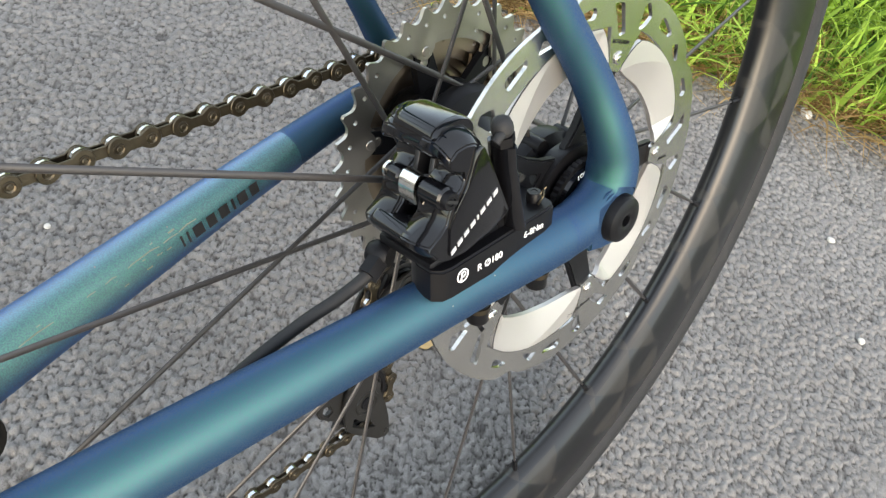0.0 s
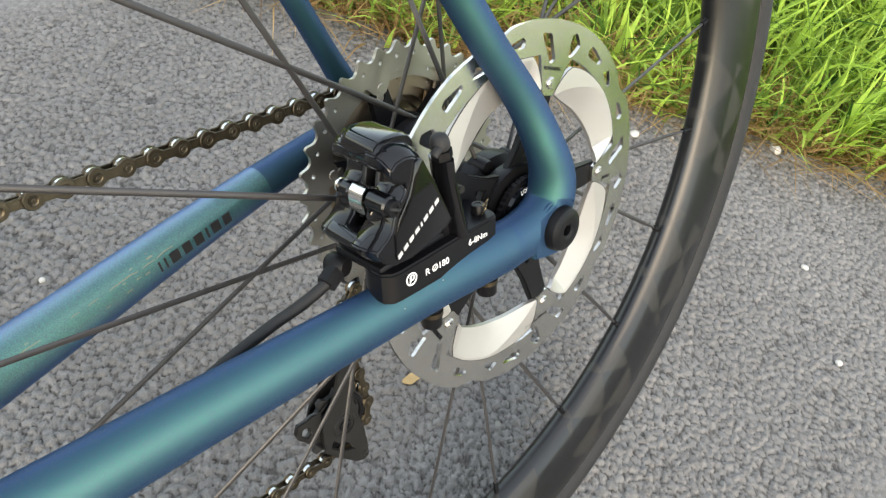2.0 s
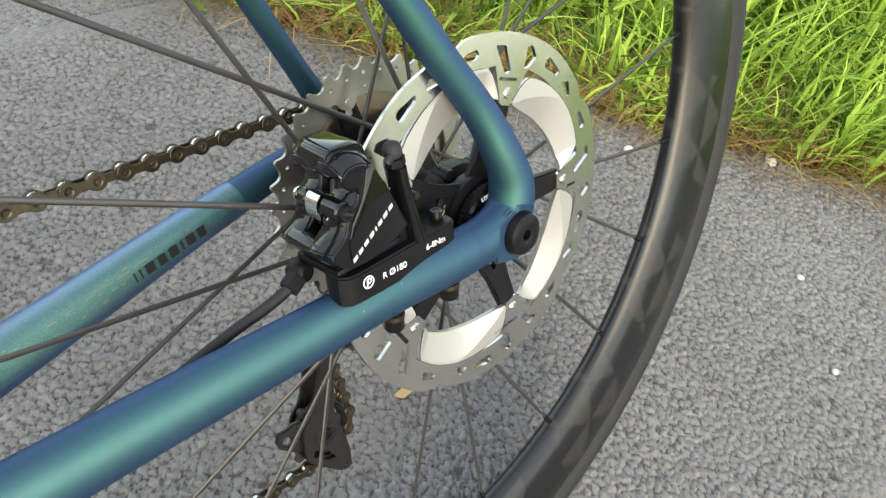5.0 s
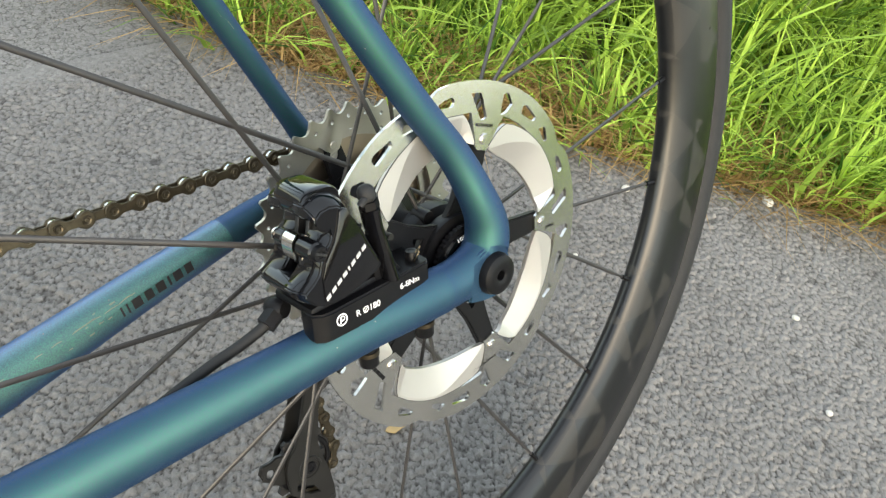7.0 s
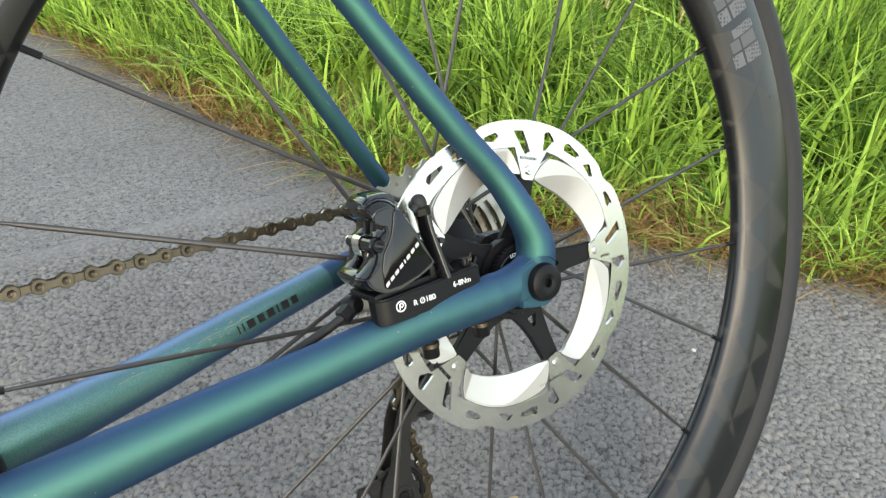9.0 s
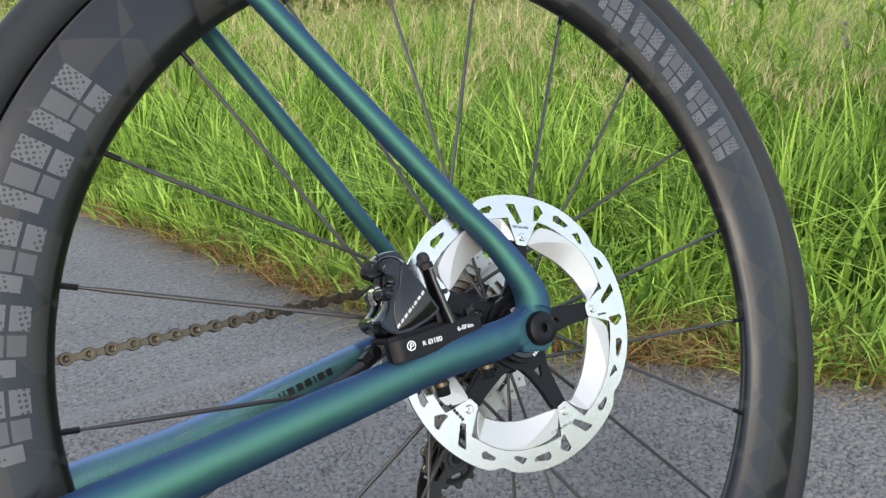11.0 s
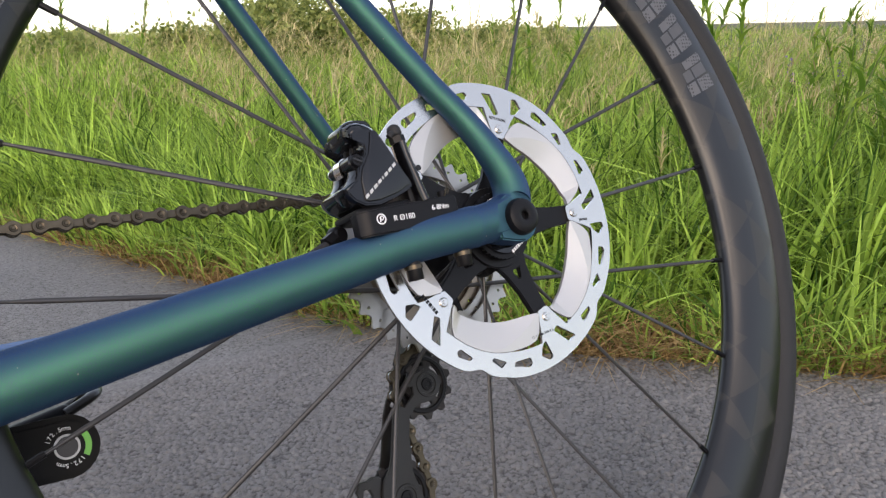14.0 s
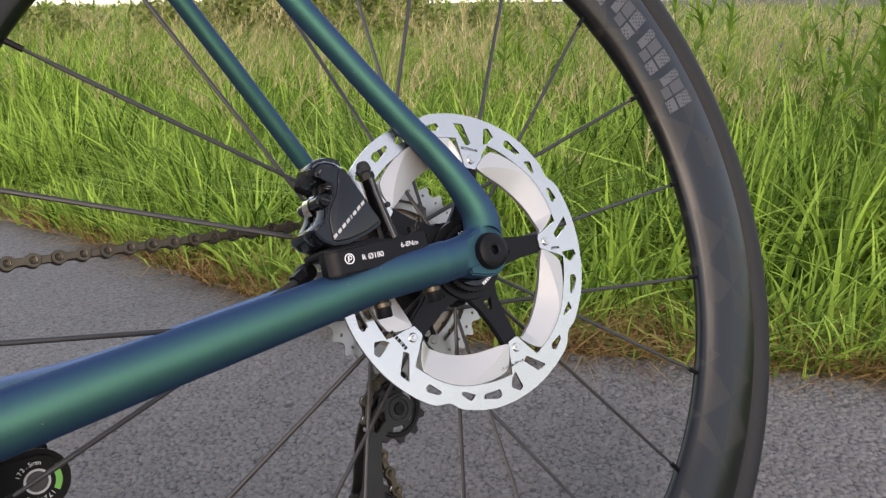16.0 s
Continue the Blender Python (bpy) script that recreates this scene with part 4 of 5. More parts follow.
# frame stays
def stay(name, ctrl, radii, squash=1.0, up=(0, 1, 0), n=12, label="", smooth=0, sides=40):
    pts = curve_points(ctrl, n)
    flat = lerp_list(squash, len(pts)) if isinstance(squash, list) else squash
    bm = tube(pts, lerp_list(radii, len(pts)), sides, None, flat, up)
    for i in range(smooth):
        bmesh.ops.smooth_vert(bm, verts=[v for v in bm.verts if v.co.x > -0.028], factor=0.5, use_axis_x=True, use_axis_y=True, use_axis_z=True)
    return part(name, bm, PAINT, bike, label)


def carve(ob, cutter):
    """Cut a closed shape out of a mesh and keep the cut's edges crisp."""
    me = bpy.data.meshes.new("cut")
    cutter.to_mesh(me)
    cutter.free()
    tool = bpy.data.objects.new("cut", me)
    bpy.context.scene.collection.objects.link(tool)
    tool.parent = ob.parent
    cut = ob.modifiers.new("cut", "BOOLEAN")
    cut.operation, cut.solver, cut.object = "DIFFERENCE", "EXACT", tool
    bpy.context.view_layer.update()
    done = bpy.data.meshes.new_from_object(ob.evaluated_get(bpy.context.evaluated_depsgraph_get()))
    ob.modifiers.clear()
    ob.data = done
    done.set_sharp_from_angle(angle=radians(38))
    bpy.data.objects.remove(tool)
    bpy.data.meshes.remove(me)


def build_frame():
    left = stay("rear_stay", [(-0.42, -0.0256, -0.0493), (-0.3, -0.0307, -0.0330), (-0.2, -0.0444, -0.0192), (-0.12, -0.0581, -0.0084), (-0.07, -0.0664, -0.0016), (-0.035, -0.0702, 0.0003), (-0.012, -0.0709, 0.0023), (0.0025, -0.0700, 0.0085), (0.0060, -0.0695, 0.0215), (0.0015, -0.0685, 0.0375), (-0.0090, -0.0635, 0.0623), (-0.0350, -0.0590, 0.1015), (-0.10, -0.0470, 0.2085), (-0.20, -0.0330, 0.3710), (-0.27, -0.025, 0.485)],
                [0.0189, 0.0162, 0.0141, 0.0126, 0.0118, 0.0119, 0.0123, 0.0124, 0.0114, 0.0097, 0.0084, 0.0075, 0.0071, 0.0071, 0.0074], squash=[0.86, 0.84, 0.82, 0.80, 0.80, 0.82, 0.90, 0.97] + [1.0] * 7, label="blue-green flip-painted chainstay bending up into the seatstay", smooth=46, n=22, sides=72)
    # pocket cut into the stay round the axle, with a flat floor that runs out below
    arc = [(-0.0012 + 0.0152 * math.cos(radians(t)), 0.0008 + 0.0152 * math.sin(radians(t))) for t in range(-40, 161, 8)]
    carve(left, prism(arc + [(-0.0212, -0.0150), (-0.0190, -0.0300), (0.0105, -0.0300)], -0.1100, -0.0788))
    rim_b = [(-0.0012 + 0.0146 * math.cos(radians(t)), 0.0008 + 0.0146 * math.sin(radians(t))) for t in range(-80, 141, 10)]
    boss = plate(rim_b + [(-0.0150, 0.0040), (-0.0160, -0.0100), (-0.0060, -0.0125)], 0.0150, y=-0.0709)
    bmesh.ops.bevel(boss, geom=[e for e in boss.edges if e.is_manifold and e.calc_face_angle(0) > 1.2], offset=0.0011, segments=3, affect="EDGES")
    part("dropout", boss, PAINT, left)
    cap = spun([(0.0, -0.0800), (0.0030, -0.0800), (0.0030, -0.0862), (0.0045, -0.0868), (0.0085, -0.0868), (0.0112, -0.0856), (0.0122, -0.0830), (0.0124, -0.0790), (0.0124, -0.0770), (0.0, -0.0770)], 40, None, False)
    axle = part("axle_cap", cap, BLACK, bike, "black thru-axle cap with a hex socket")
    axle.location = (0.0006, 0.0028, 0.0008)
    axle.scale = (0.89, 1, 0.89)
    hexa = bmesh.new()
    bmesh.ops.create_cone(hexa, cap_ends=True, segments=6, radius1=0.0026, radius2=0.0026, depth=0.001)
    part("hex_socket", place(hexa, pose(0, -0.0806, 0, 90)), DARK, axle, smooth=False)
    part("axle", rod((0, -0.08, 0), (0, 0.08, 0), 0.006, 16), BLACK, bike)
    run = [(0.012, 0.0735, 0.012), (-0.03, 0.0695, 0.0075), (-0.1, 0.0600, -0.0028), (-0.2, 0.0425, -0.0172), (-0.3, 0.0170, -0.0236), (-0.42, 0.012, -0.044)]
    girth = [0.0080, 0.0090, 0.0104, 0.0130, 0.0158, 0.0185]
    right = stay("chainstay", run, girth, label="blue-green chainstay with worn lacquer and scuffs on its inner face")
    tail = stay("seatstay", [(0.0135, 0.0785, 0.020), (0.0000, 0.0755, 0.042), (-0.018, 0.0710, 0.0715), (-0.1, 0.0495, 0.2065), (-0.2, 0.0305, 0.3690), (-0.27, 0.022, 0.483)], [0.0080, 0.0072, 0.0063, 0.0064, 0.0068, 0.0072], label="blue-green seatstay on the drive side with a fine crack in its lacquer")
    skin = curve_points(run, 12)
    first = next(i for i, p in enumerate(skin) if p.x < -0.062)
    part("protective_film", tube(skin[first:], [r + 0.0003 for r in lerp_list(girth, len(skin))[first:]], 40, None, 1.0, (0, 1, 0)), FILM, right, "clear glossy film over the painted stay, with a crisp edge")
    part("dropout", prism([(-0.014, 0.016), (0.004, 0.018), (0.016, 0.010), (0.016, -0.010), (0.004, -0.018), (-0.010, -0.012)], 0.068, 0.078, 0.002, 2), PAINT, right)
    # worn lacquer: a lifted edge along the chainstay, a crooked crack on the seatstay
    random.seed(17)
    line = curve_points([(-0.34, 0.0115, -0.0260), (-0.3, 0.0170, -0.0236), (-0.2, 0.0425, -0.0172), (-0.13, 0.0550, -0.0073)], 14)
    rad = lerp_list([0.0166, 0.0158, 0.0130, 0.0113], len(line))
    face = Vector((0.25, -0.80, 0.54)).normalized()
    edge = [c + face * r + Vector((0, 0, random.uniform(-0.0006, 0.0006))) for c, r in zip(line, rad)]
    part("scuff", tube(edge, 0.00035, 5), SCUFF, right, "thin pale line of lifted lacquer")
    for i in range(26):
        k = random.randrange(2, len(line) - 2)
        f = Vector((0.25, -0.80, random.uniform(0.1, 0.9))).normalized()
        q = line[k].lerp(line[k + 1], random.random()) + f * rad[k]
        d = (line[k + 1] - line[k]).normalized()
        part("scuff", tube([q, q + d * random.uniform(0.0006, 0.003)], random.uniform(0.0002, 0.00045), 5), SCUFF, right)
    lo, hi = Vector((-0.0180, 0.0710, 0.0715)), Vector((-0.1, 0.0495, 0.2065))
    along = (hi - lo).normalized()
    out = Vector((-0.21, -0.331, 0.057))
    out = (out - along * out.dot(along)).normalized()
    over = along.cross(out)
    crack = [lo.lerp(hi, 0.30 + 0.022 * i) + (out + over * (0.5 - 0.055 * i + random.uniform(-0.12, 0.12))).normalized() * 0.00655 for i in range(16)]
    part("lacquer_crack", tube(crack, 0.00014, 5), SCUFF, tail, "fine pale crack in the lacquer")
    # model lettering on the drive-side stay, as plain dark bars
    c, d = Vector((-0.117, 0.0574, -0.0052)), Vector((0.972, 0.17, 0.142)).normalized()
    nrm = Vector((0.2, -0.97, 0.13))
    nrm = (nrm - d * nrm.dot(d)).normalized()
    m = Matrix((d, nrm.cross(d), nrm)).transposed().to_4x4()
    m.translation = c + nrm * 0.0115
    bars("lettering", [0.0010, 0.0010, 0.0052, 0.0046, 0.0050, 0.0012, 0.0050, 0.0046], 0.0024, 0.0052, m, DARK, right)


build_frame()


def bolt(parent, name, p, axis, r, length, mat, hexed=True, label=""):
    """A cap bolt with its head at p, looking along axis."""
    bm = spun([(0.0, 0.0004), (r * 0.45, 0.0004), (r * 0.45, 0.0016), (r * 0.5, 0.0), (r * 0.9, 0.0), (r, 0.0006), (r, length), (0.0, length)][::1], 18, None, False)
    if hexed:
        hx = bmesh.new()
        bmesh.ops.create_cone(hx, cap_ends=True, segments=6, radius1=r * 0.42, radius2=r * 0.42, depth=0.0002)
        bm = join(bm, place(hx, pose(0, 0.0003, 0, 90)))
    q = Vector((0, -1, 0)).rotation_difference(Vector(axis)).to_matrix().to_4x4()
    place(bm, Matrix.Translation(p) @ q)
    return part(name, bm, mat, parent, label)


def build_caliper():
    # mount adapter on the chainstay
    plan = [(-0.0935, -0.0560), (-0.0972, -0.0630), (-0.0972, -0.0700), (-0.0940, -0.0732), (-0.0900, -0.0738), (-0.0400, -0.0738), (-0.0350, -0.0732), (-0.0326, -0.0700), (-0.0322, -0.0650), (-0.0322, -0.0520), (-0.0900, -0.0520)]
    ad = plate(plan, 0.0150, y=0.0)
    bmesh.ops.dissolve_limit(ad, angle_limit=radians(1), verts=ad.verts[:], edges=ad.edges[:])
    bmesh.ops.bevel(ad, geom=[e for e in ad.edges if abs(e.verts[0].co.y - e.verts[1].co.y) < 1e-5], offset=0.0009, segments=3, affect="EDGES", clamp_overlap=True)
    place(ad, pose(-0.0022, 0, 0.0114, 90))
    for v in ad.verts:
        v.co.y = -v.co.y if v.co.y > 0 else v.co.y
        if v.co.z > 0.011:
            v.co.z += 0.0022 * min(1, max(0, (v.co.x + 0.062) / 0.02)) - 0.0005
        else:
            v.co.z += 0.0008
    bmesh.ops.recalc_face_normals(ad, faces=ad.faces[:])
    adapter = part("mount_adapter", ad, BLACK, bike, "black alloy brake mount adapter with white print")
    y = -0.07385
    words("print", "R Ø180", 0.0042, Matrix.Translation((-0.0731, y, 0.0120)) @ FACE, WHITE, adapter)
    words("print", "6-8Nm", 0.0040, Matrix.Translation((-0.0490, y, 0.0146)) @ FACE, WHITE, adapter)
    part("print", spun([(0.0023, y - 0.0001), (0.0029, y - 0.0001), (0.0029, y + 0.0003), (0.0023, y + 0.0003)], 32), WHITE, adapter).location = (-0.0872, 0, 0.0128)
    part("print", block((0.0006, 0.0004, 0.0030), pose(-0.0878, y, 0.0126, 0, 12)), WHITE, adapter)
    part("print", spun([(0.0008, y - 0.0001), (0.0013, y - 0.0001), (0.0013, y + 0.0003), (0.0008, y + 0.0003)], 20), WHITE, adapter).location = (-0.0869, 0, 0.0133)
    for p in ((-0.0703, -0.0660, -0.0222), (-0.0385, -0.0690, -0.0200)):
        bolt(adapter, "fixing_bolt", p, (0, 0, -1), 0.0046, 0.012, BLACK, label="black fixing bolt with a bronze collar")
        part("collar", spun([(0.0, 0), (0.0052, 0), (0.0052, 0.0022), (0.0, 0.0022)], 20, None, False), CHAIN, adapter).matrix_local = pose(p[0], p[1], p[2] + 0.006, 90)
    # safety clip at the rear end
    clip = [(-0.0415, -0.0690, 0.0205), (-0.0400, -0.0700, 0.0240), (-0.0385, -0.0690, 0.0258), (-0.0370, -0.0680, 0.0246), (-0.0380, -0.0680, 0.0225), (-0.0400, -0.0680, 0.0235), (-0.0372, -0.0690, 0.0268)]
    part("spring_clip", tube(curve_points(clip, 6), 0.0004, 6), CHAIN, adapter)
    bolt(adapter, "clip_bolt", (-0.0400, -0.0655, 0.0245), (0, 0, 1), 0.0030, 0.005, BLACK)

    # caliper: two halves lofted from one side profile, a barrel bridge above and a jaw below
    side = [(-86, 68.5), (-81.5, 67.6), (-77.5, 64.6), (-74, 58.5), (-69.5, 50.5), (-63.5, 37), (-59.8, 30.5), (-61.5, 27.6), (-72, 23.6), (-85, 20.2), (-95, 20.8), (-101, 24.2), (-104.2, 28.2), (-104.8, 31.4), (-99.5, 34.6), (-96, 38), (-95.2, 41.2),
            (-92.2, 48.8), (-88.6, 51), (-87, 54), (-87.4, 57.4), (-91, 59.2), (-94.6, 61.4), (-94.4, 65), (-91, 67.8)]

    def half(sections, about):
        """The side profile drawn out along y, shrunk towards a point at each section."""
        bm, rings = bmesh.new(), []
        for y, k in sections:
            rings.append([bm.verts.new(((about[0] + (x - about[0]) * k) / 1000, y / 1000, (about[1] + (z - about[1]) * k) / 1000)) for x, z in side])
        for p, q in zip(rings, rings[1:]):
            for j in range(len(side)):
                i = (j + 1) % len(side)
                bm.faces.new((p[j], p[i], q[i], q[j]))
        bm.faces.new(rings[0])
        bm.faces.new(list(reversed(rings[-1])))
        bmesh.ops.recalc_face_normals(bm, faces=bm.faces[:])
        bmesh.ops.bevel(bm, geom=[e for e in bm.edges if e.calc_face_angle(0) > 0.5], offset=0.0006, segments=2, affect="EDGES", clamp_overlap=True)
        return bm
    caliper = part("brake_caliper", half([(-58.6, 0.93), (-60.2, 1.0), (-65.5, 1.0), (-68.5, 0.972), (-71.0, 0.93), (-72.9, 0.875)], (-83, 27)), GLOSS, bike, "gloss black hydraulic disc brake caliper")
    # the satin face with its rounded border
    face = [(-93.6, 24.0), (-91.6, 22.9), (-84.5, 23.0), (-73, 25.6), (-64.8, 29.4), (-64.2, 31.2), (-66.8, 36.6), (-72.2, 49.0), (-77.6, 60.4), (-79.6, 61.6), (-81.8, 60.4), (-83.4, 54.4), (-85.6, 48.6), (-91.2, 41.0), (-93.4, 34.6)]
    part("face_plate", prism([(x / 1000, z / 1000) for x, z in face], -0.0738, -0.0722, 0.0007, 2), GLOSS, caliper, "gloss black face with a pale product mark")
    part("piston_housing", half([(-39.0, 0.88), (-41.0, 0.95), (-44.0, 0.97), (-49.5, 0.97), (-51.6, 0.93)], (-83, 27)), GLOSS, caliper)
    barrel = bmesh.new()
    rings = []
    for y, k in ((-40.6, 0.30), (-40.8, 0.62), (-41.8, 0.74), (-43.6, 0.78), (-44.2, 0.72), (-44.8, 0.84), (-45.8, 0.96), (-48, 1.0), (-56, 1.0), (-63.6, 1.02), (-65.2, 0.99), (-66.4, 0.92)):
        rings.append([barrel.verts.new(((-84.6 + 9.4 * k * math.copysign(abs(math.cos(a)) ** 0.75, math.cos(a))) / 1000, y / 1000, (62.9 + 6.9 * k * math.copysign(abs(math.sin(a)) ** 0.8, math.sin(a))) / 1000)) for a in [2 * math.pi * i / 36 for i in range(36)]])
    for p, q in zip(rings, rings[1:]):
        for j in range(36):
            barrel.faces.new((p[j], p[(j + 1) % 36], q[(j + 1) % 36], q[j]))
    barrel.faces.new(rings[0])
    barrel.faces.new(list(reversed(rings[-1])))
    bmesh.ops.recalc_face_normals(barrel, faces=barrel.faces[:])
    part("bridge", barrel, GLOSS, caliper, "gloss black barrel bridge across the top")
    jaw = prism([(-0.1050, 0.0312), (-0.1036, 0.0272), (-0.0985, 0.0222), (-0.0900, 0.0196), (-0.0850, 0.0200), (-0.0850, 0.0280), (-0.0905, 0.0312), (-0.0960, 0.0336), (-0.1010, 0.0338)], -0.0668, -0.0432, 0.0026, 4)
    for v in jaw.verts:       # the jaw's top is hollowed between the halves
        if v.co.z > 0.029:
            v.co.z -= 0.0022 * max(0.0, 1 - ((v.co.y + 0.0556) / 0.0085) ** 2)
    part("lower_jaw", jaw, GLOSS, caliper)
    heel = prism([(-0.0985, 0.0165), (-0.0985, 0.0205), (-0.0900, 0.0215), (-0.0640, 0.0225), (-0.0620, 0.0175), (-0.0900, 0.0150)], -0.0690, -0.0410, 0.0016, 2)
    part("mount_foot", heel, BLACK, caliper)
    # pad pin through two ears, with its bright spring, and the pads' back plates
    for y0, y1, r in ((-0.0715, -0.0608, 0.0043), (-0.0505, -0.0448, 0.0037)):
        ear = spun([(0.0, y0), (r * 0.8, y0), (r, y0 + 0.0008), (r, y1 - 0.0008), (r * 0.8, y1), (0.0, y1)], 24, None, False)
        part("ear", place(ear, Matrix.Translation((-0.0930, 0, 0.0457))), GLOSS, caliper)
    part("pad_pin", rod((-0.0930, -0.0712, 0.0457), (-0.0930, -0.0425, 0.0457), 0.0023, 14), GLOSS, caliper)
    bolt(caliper, "pin_head", (-0.0930, -0.0738, 0.0457), (0, -1, 0), 0.0034, 0.004, BLACK)
    part("slot", block((0.0056, 0.0004, 0.0011), pose(-0.0930, -0.0739, 0.0457, 0, 25)), DARK, caliper)
    part("pin_clip", spun([(0.0022, -0.0432), (0.0030, -0.0432), (0.0030, -0.0420), (0.0022, -0.0420)], 18), CHROME, caliper).location = (-0.0930, 0, 0.0457)
    hook = [(-0.0905, 0.0496), (-0.0928, 0.0507), (-0.0952, 0.0503), (-0.0970, 0.0484), (-0.0976, 0.0456), (-0.0974, 0.0425), (-0.0968, 0.0402), (-0.0961, 0.0403), (-0.0966, 0.0426), (-0.0967, 0.0456), (-0.0962, 0.0479), (-0.0948, 0.0493), (-0.0929, 0.0497), (-0.0908, 0.0487)]
    part("pad_spring", plate(hook, 0.0076, y=-0.0562), CHROME, caliper, "bright steel pad spring folded over the pin")
    for y0 in (-0.0605, -0.0530):
        part("brake_pad", prism([(-0.0925, 0.0350), (-0.0880, 0.0560), (-0.0800, 0.0590), (-0.0640, 0.0330), (-0.0800, 0.0280)], y0, y0 + 0.0022, 0.0004, 1), DARK, caliper)
    # bleed column beside the face
    flat = tube([(-0.0570, -0.0680, 0.0195), (-0.0580, -0.0680, 0.0250), (-0.0598, -0.0676, 0.0370), (-0.0612, -0.0672, 0.0455), (-0.0621, -0.0670, 0.0540)], [0.0038, 0.0036, 0.0032, 0.0030, 0.0031], 20, squash=2.1, up=(0, 1, 0))
    part("bleed_column", flat, GLOSS, caliper, "dark bleed column")
    part("bleed_boss", rod((-0.0550, -0.0712, 0.0385), (-0.0550, -0.0660, 0.0385), 0.0016, 12), CAGE, caliper)
    ax = Vector((-0.16, 0.03, 1)).normalized()
    c0 = Vector((-0.0622, -0.0680, 0.0540))
    hx = bmesh.new()
    bmesh.ops.create_cone(hx, cap_ends=True, segments=6, radius1=0.0044, radius2=0.0044, depth=0.0036)
    part("bleed_nut", place(hx, Matrix.Translation(c0 + ax * 0.0020) @ pose(0, 0, 0, 0, -9)), BLACK, caliper, smooth=False)
    part("bleed_cap", tube([c0 + ax * q for q in (0.0036, 0.0046, 0.0056, 0.0080, 0.0098, 0.0108)], [0.0030, 0.0038, 0.0041, 0.0039, 0.0031, 0.0014], 18, up=(0, 1, 0)), RUBBER, caliper, "black rubber bleed cap")
    part("cap_tail", tube(curve_points([c0 + Vector((0, 0, 0.0050)), c0 + Vector((-0.0042, -0.002, 0.0052)), c0 + Vector((-0.0066, -0.002, 0.0034))], 4), 0.0017, 10), RUBBER, caliper)
    part("rear_leg", prism([(-0.0640, 0.0180), (-0.0645, 0.0280), (-0.0590, 0.0330), (-0.0540, 0.0330), (-0.0520, 0.0250), (-0.0490, 0.0205), (-0.0480, 0.0180)], -0.0690, -0.0570, 0.0014, 2), BLACK, caliper)
    # product mark on the face, as slanting bars
    m = Matrix.Translation((-0.0822, -0.0740, 0.0334)) @ FACE @ pose(0, 0, 0, 0, 0, 36.5) @ Matrix(((1, 0.45, 0, 0), (0, 1, 0, 0), (0, 0, 1, 0), (0, 0, 0, 1)))
    bars("print", [0.0027, 0.0026, 0.0027, 0.0026, 0.0009, 0.0026, 0.0026, 0.0025], 0.0012, 0.0016, m, PALE, caliper)
    # hose: banjo, nut, line into the stay
    ban = spun([(0.0, -0.004), (0.0040, -0.004), (0.0052, -0.002), (0.0052, 0.003), (0.0040, 0.005), (0.0, 0.005)], 20, None, False)
    part("banjo", place(ban, pose(-0.0990, -0.0430, 0.0120, 0, 30, 20)), BLACK, caliper)
    hn = bmesh.new()
    bmesh.ops.create_cone(hn, cap_ends=True, segments=6, radius1=0.0046, radius2=0.0046, depth=0.007)
    part("hose_nut", place(hn, pose(-0.1045, -0.0445, 0.0092, 0, 62, 10)), BLACK, caliper, smooth=False)
    part("brake_hose", tube(curve_points([(-0.0985, -0.0438, 0.0128), (-0.1080, -0.0446, 0.0074), (-0.1200, -0.0430, 0.0025), (-0.1344, -0.0395, -0.0030), (-0.1600, -0.0360, -0.0130), (-0.1800, -0.0390, -0.0200)], 8), 0.0025, 14), RUBBER, caliper, "black brake hose")


build_caliper()


def cog(teeth, y, thick, inner, hole_r, holes, lobe=0.0):
    """A sprocket with shaped teeth and drillings."""
    pitch = 0.0127 / (2 * math.sin(math.pi / teeth))
    out = []
    for i in range(teeth):
        a = 111.5 + 360 / teeth * i
        s = 360 / teeth
        for f, d in ((-0.42, -0.0041), (-0.32, -0.0034), (-0.23, -0.0021), (-0.15, -0.0006), (-0.09, 0.0003), (0.01, 0.0004), (0.08, -0.0004), (0.17, -0.0020), (0.27, -0.0033), (0.38, -0.0041), (0.5, -0.0043)):
            out.append(pol(pitch + d, a + s * f))
    rim = []
    for k in range(120):
        rel = (3 * k - 45 + 30) % 60 - 30
        rim.append(pol(inner - lobe * max(0.0, 1 - (abs(rel) / 9.0) ** 2.5), 3 * k))
    loops = [rim]
    for k in range(holes):
        p = pol(pitch - 0.0070, 360 / holes * k + 112)
        loops.append(ring_points(hole_r, 8, p))
    return plate(out, thick, loops, y)


CASSETTE_Y = 0.0254
CHAIN_R, CHAIN_Y = 0.0466, 0.0395


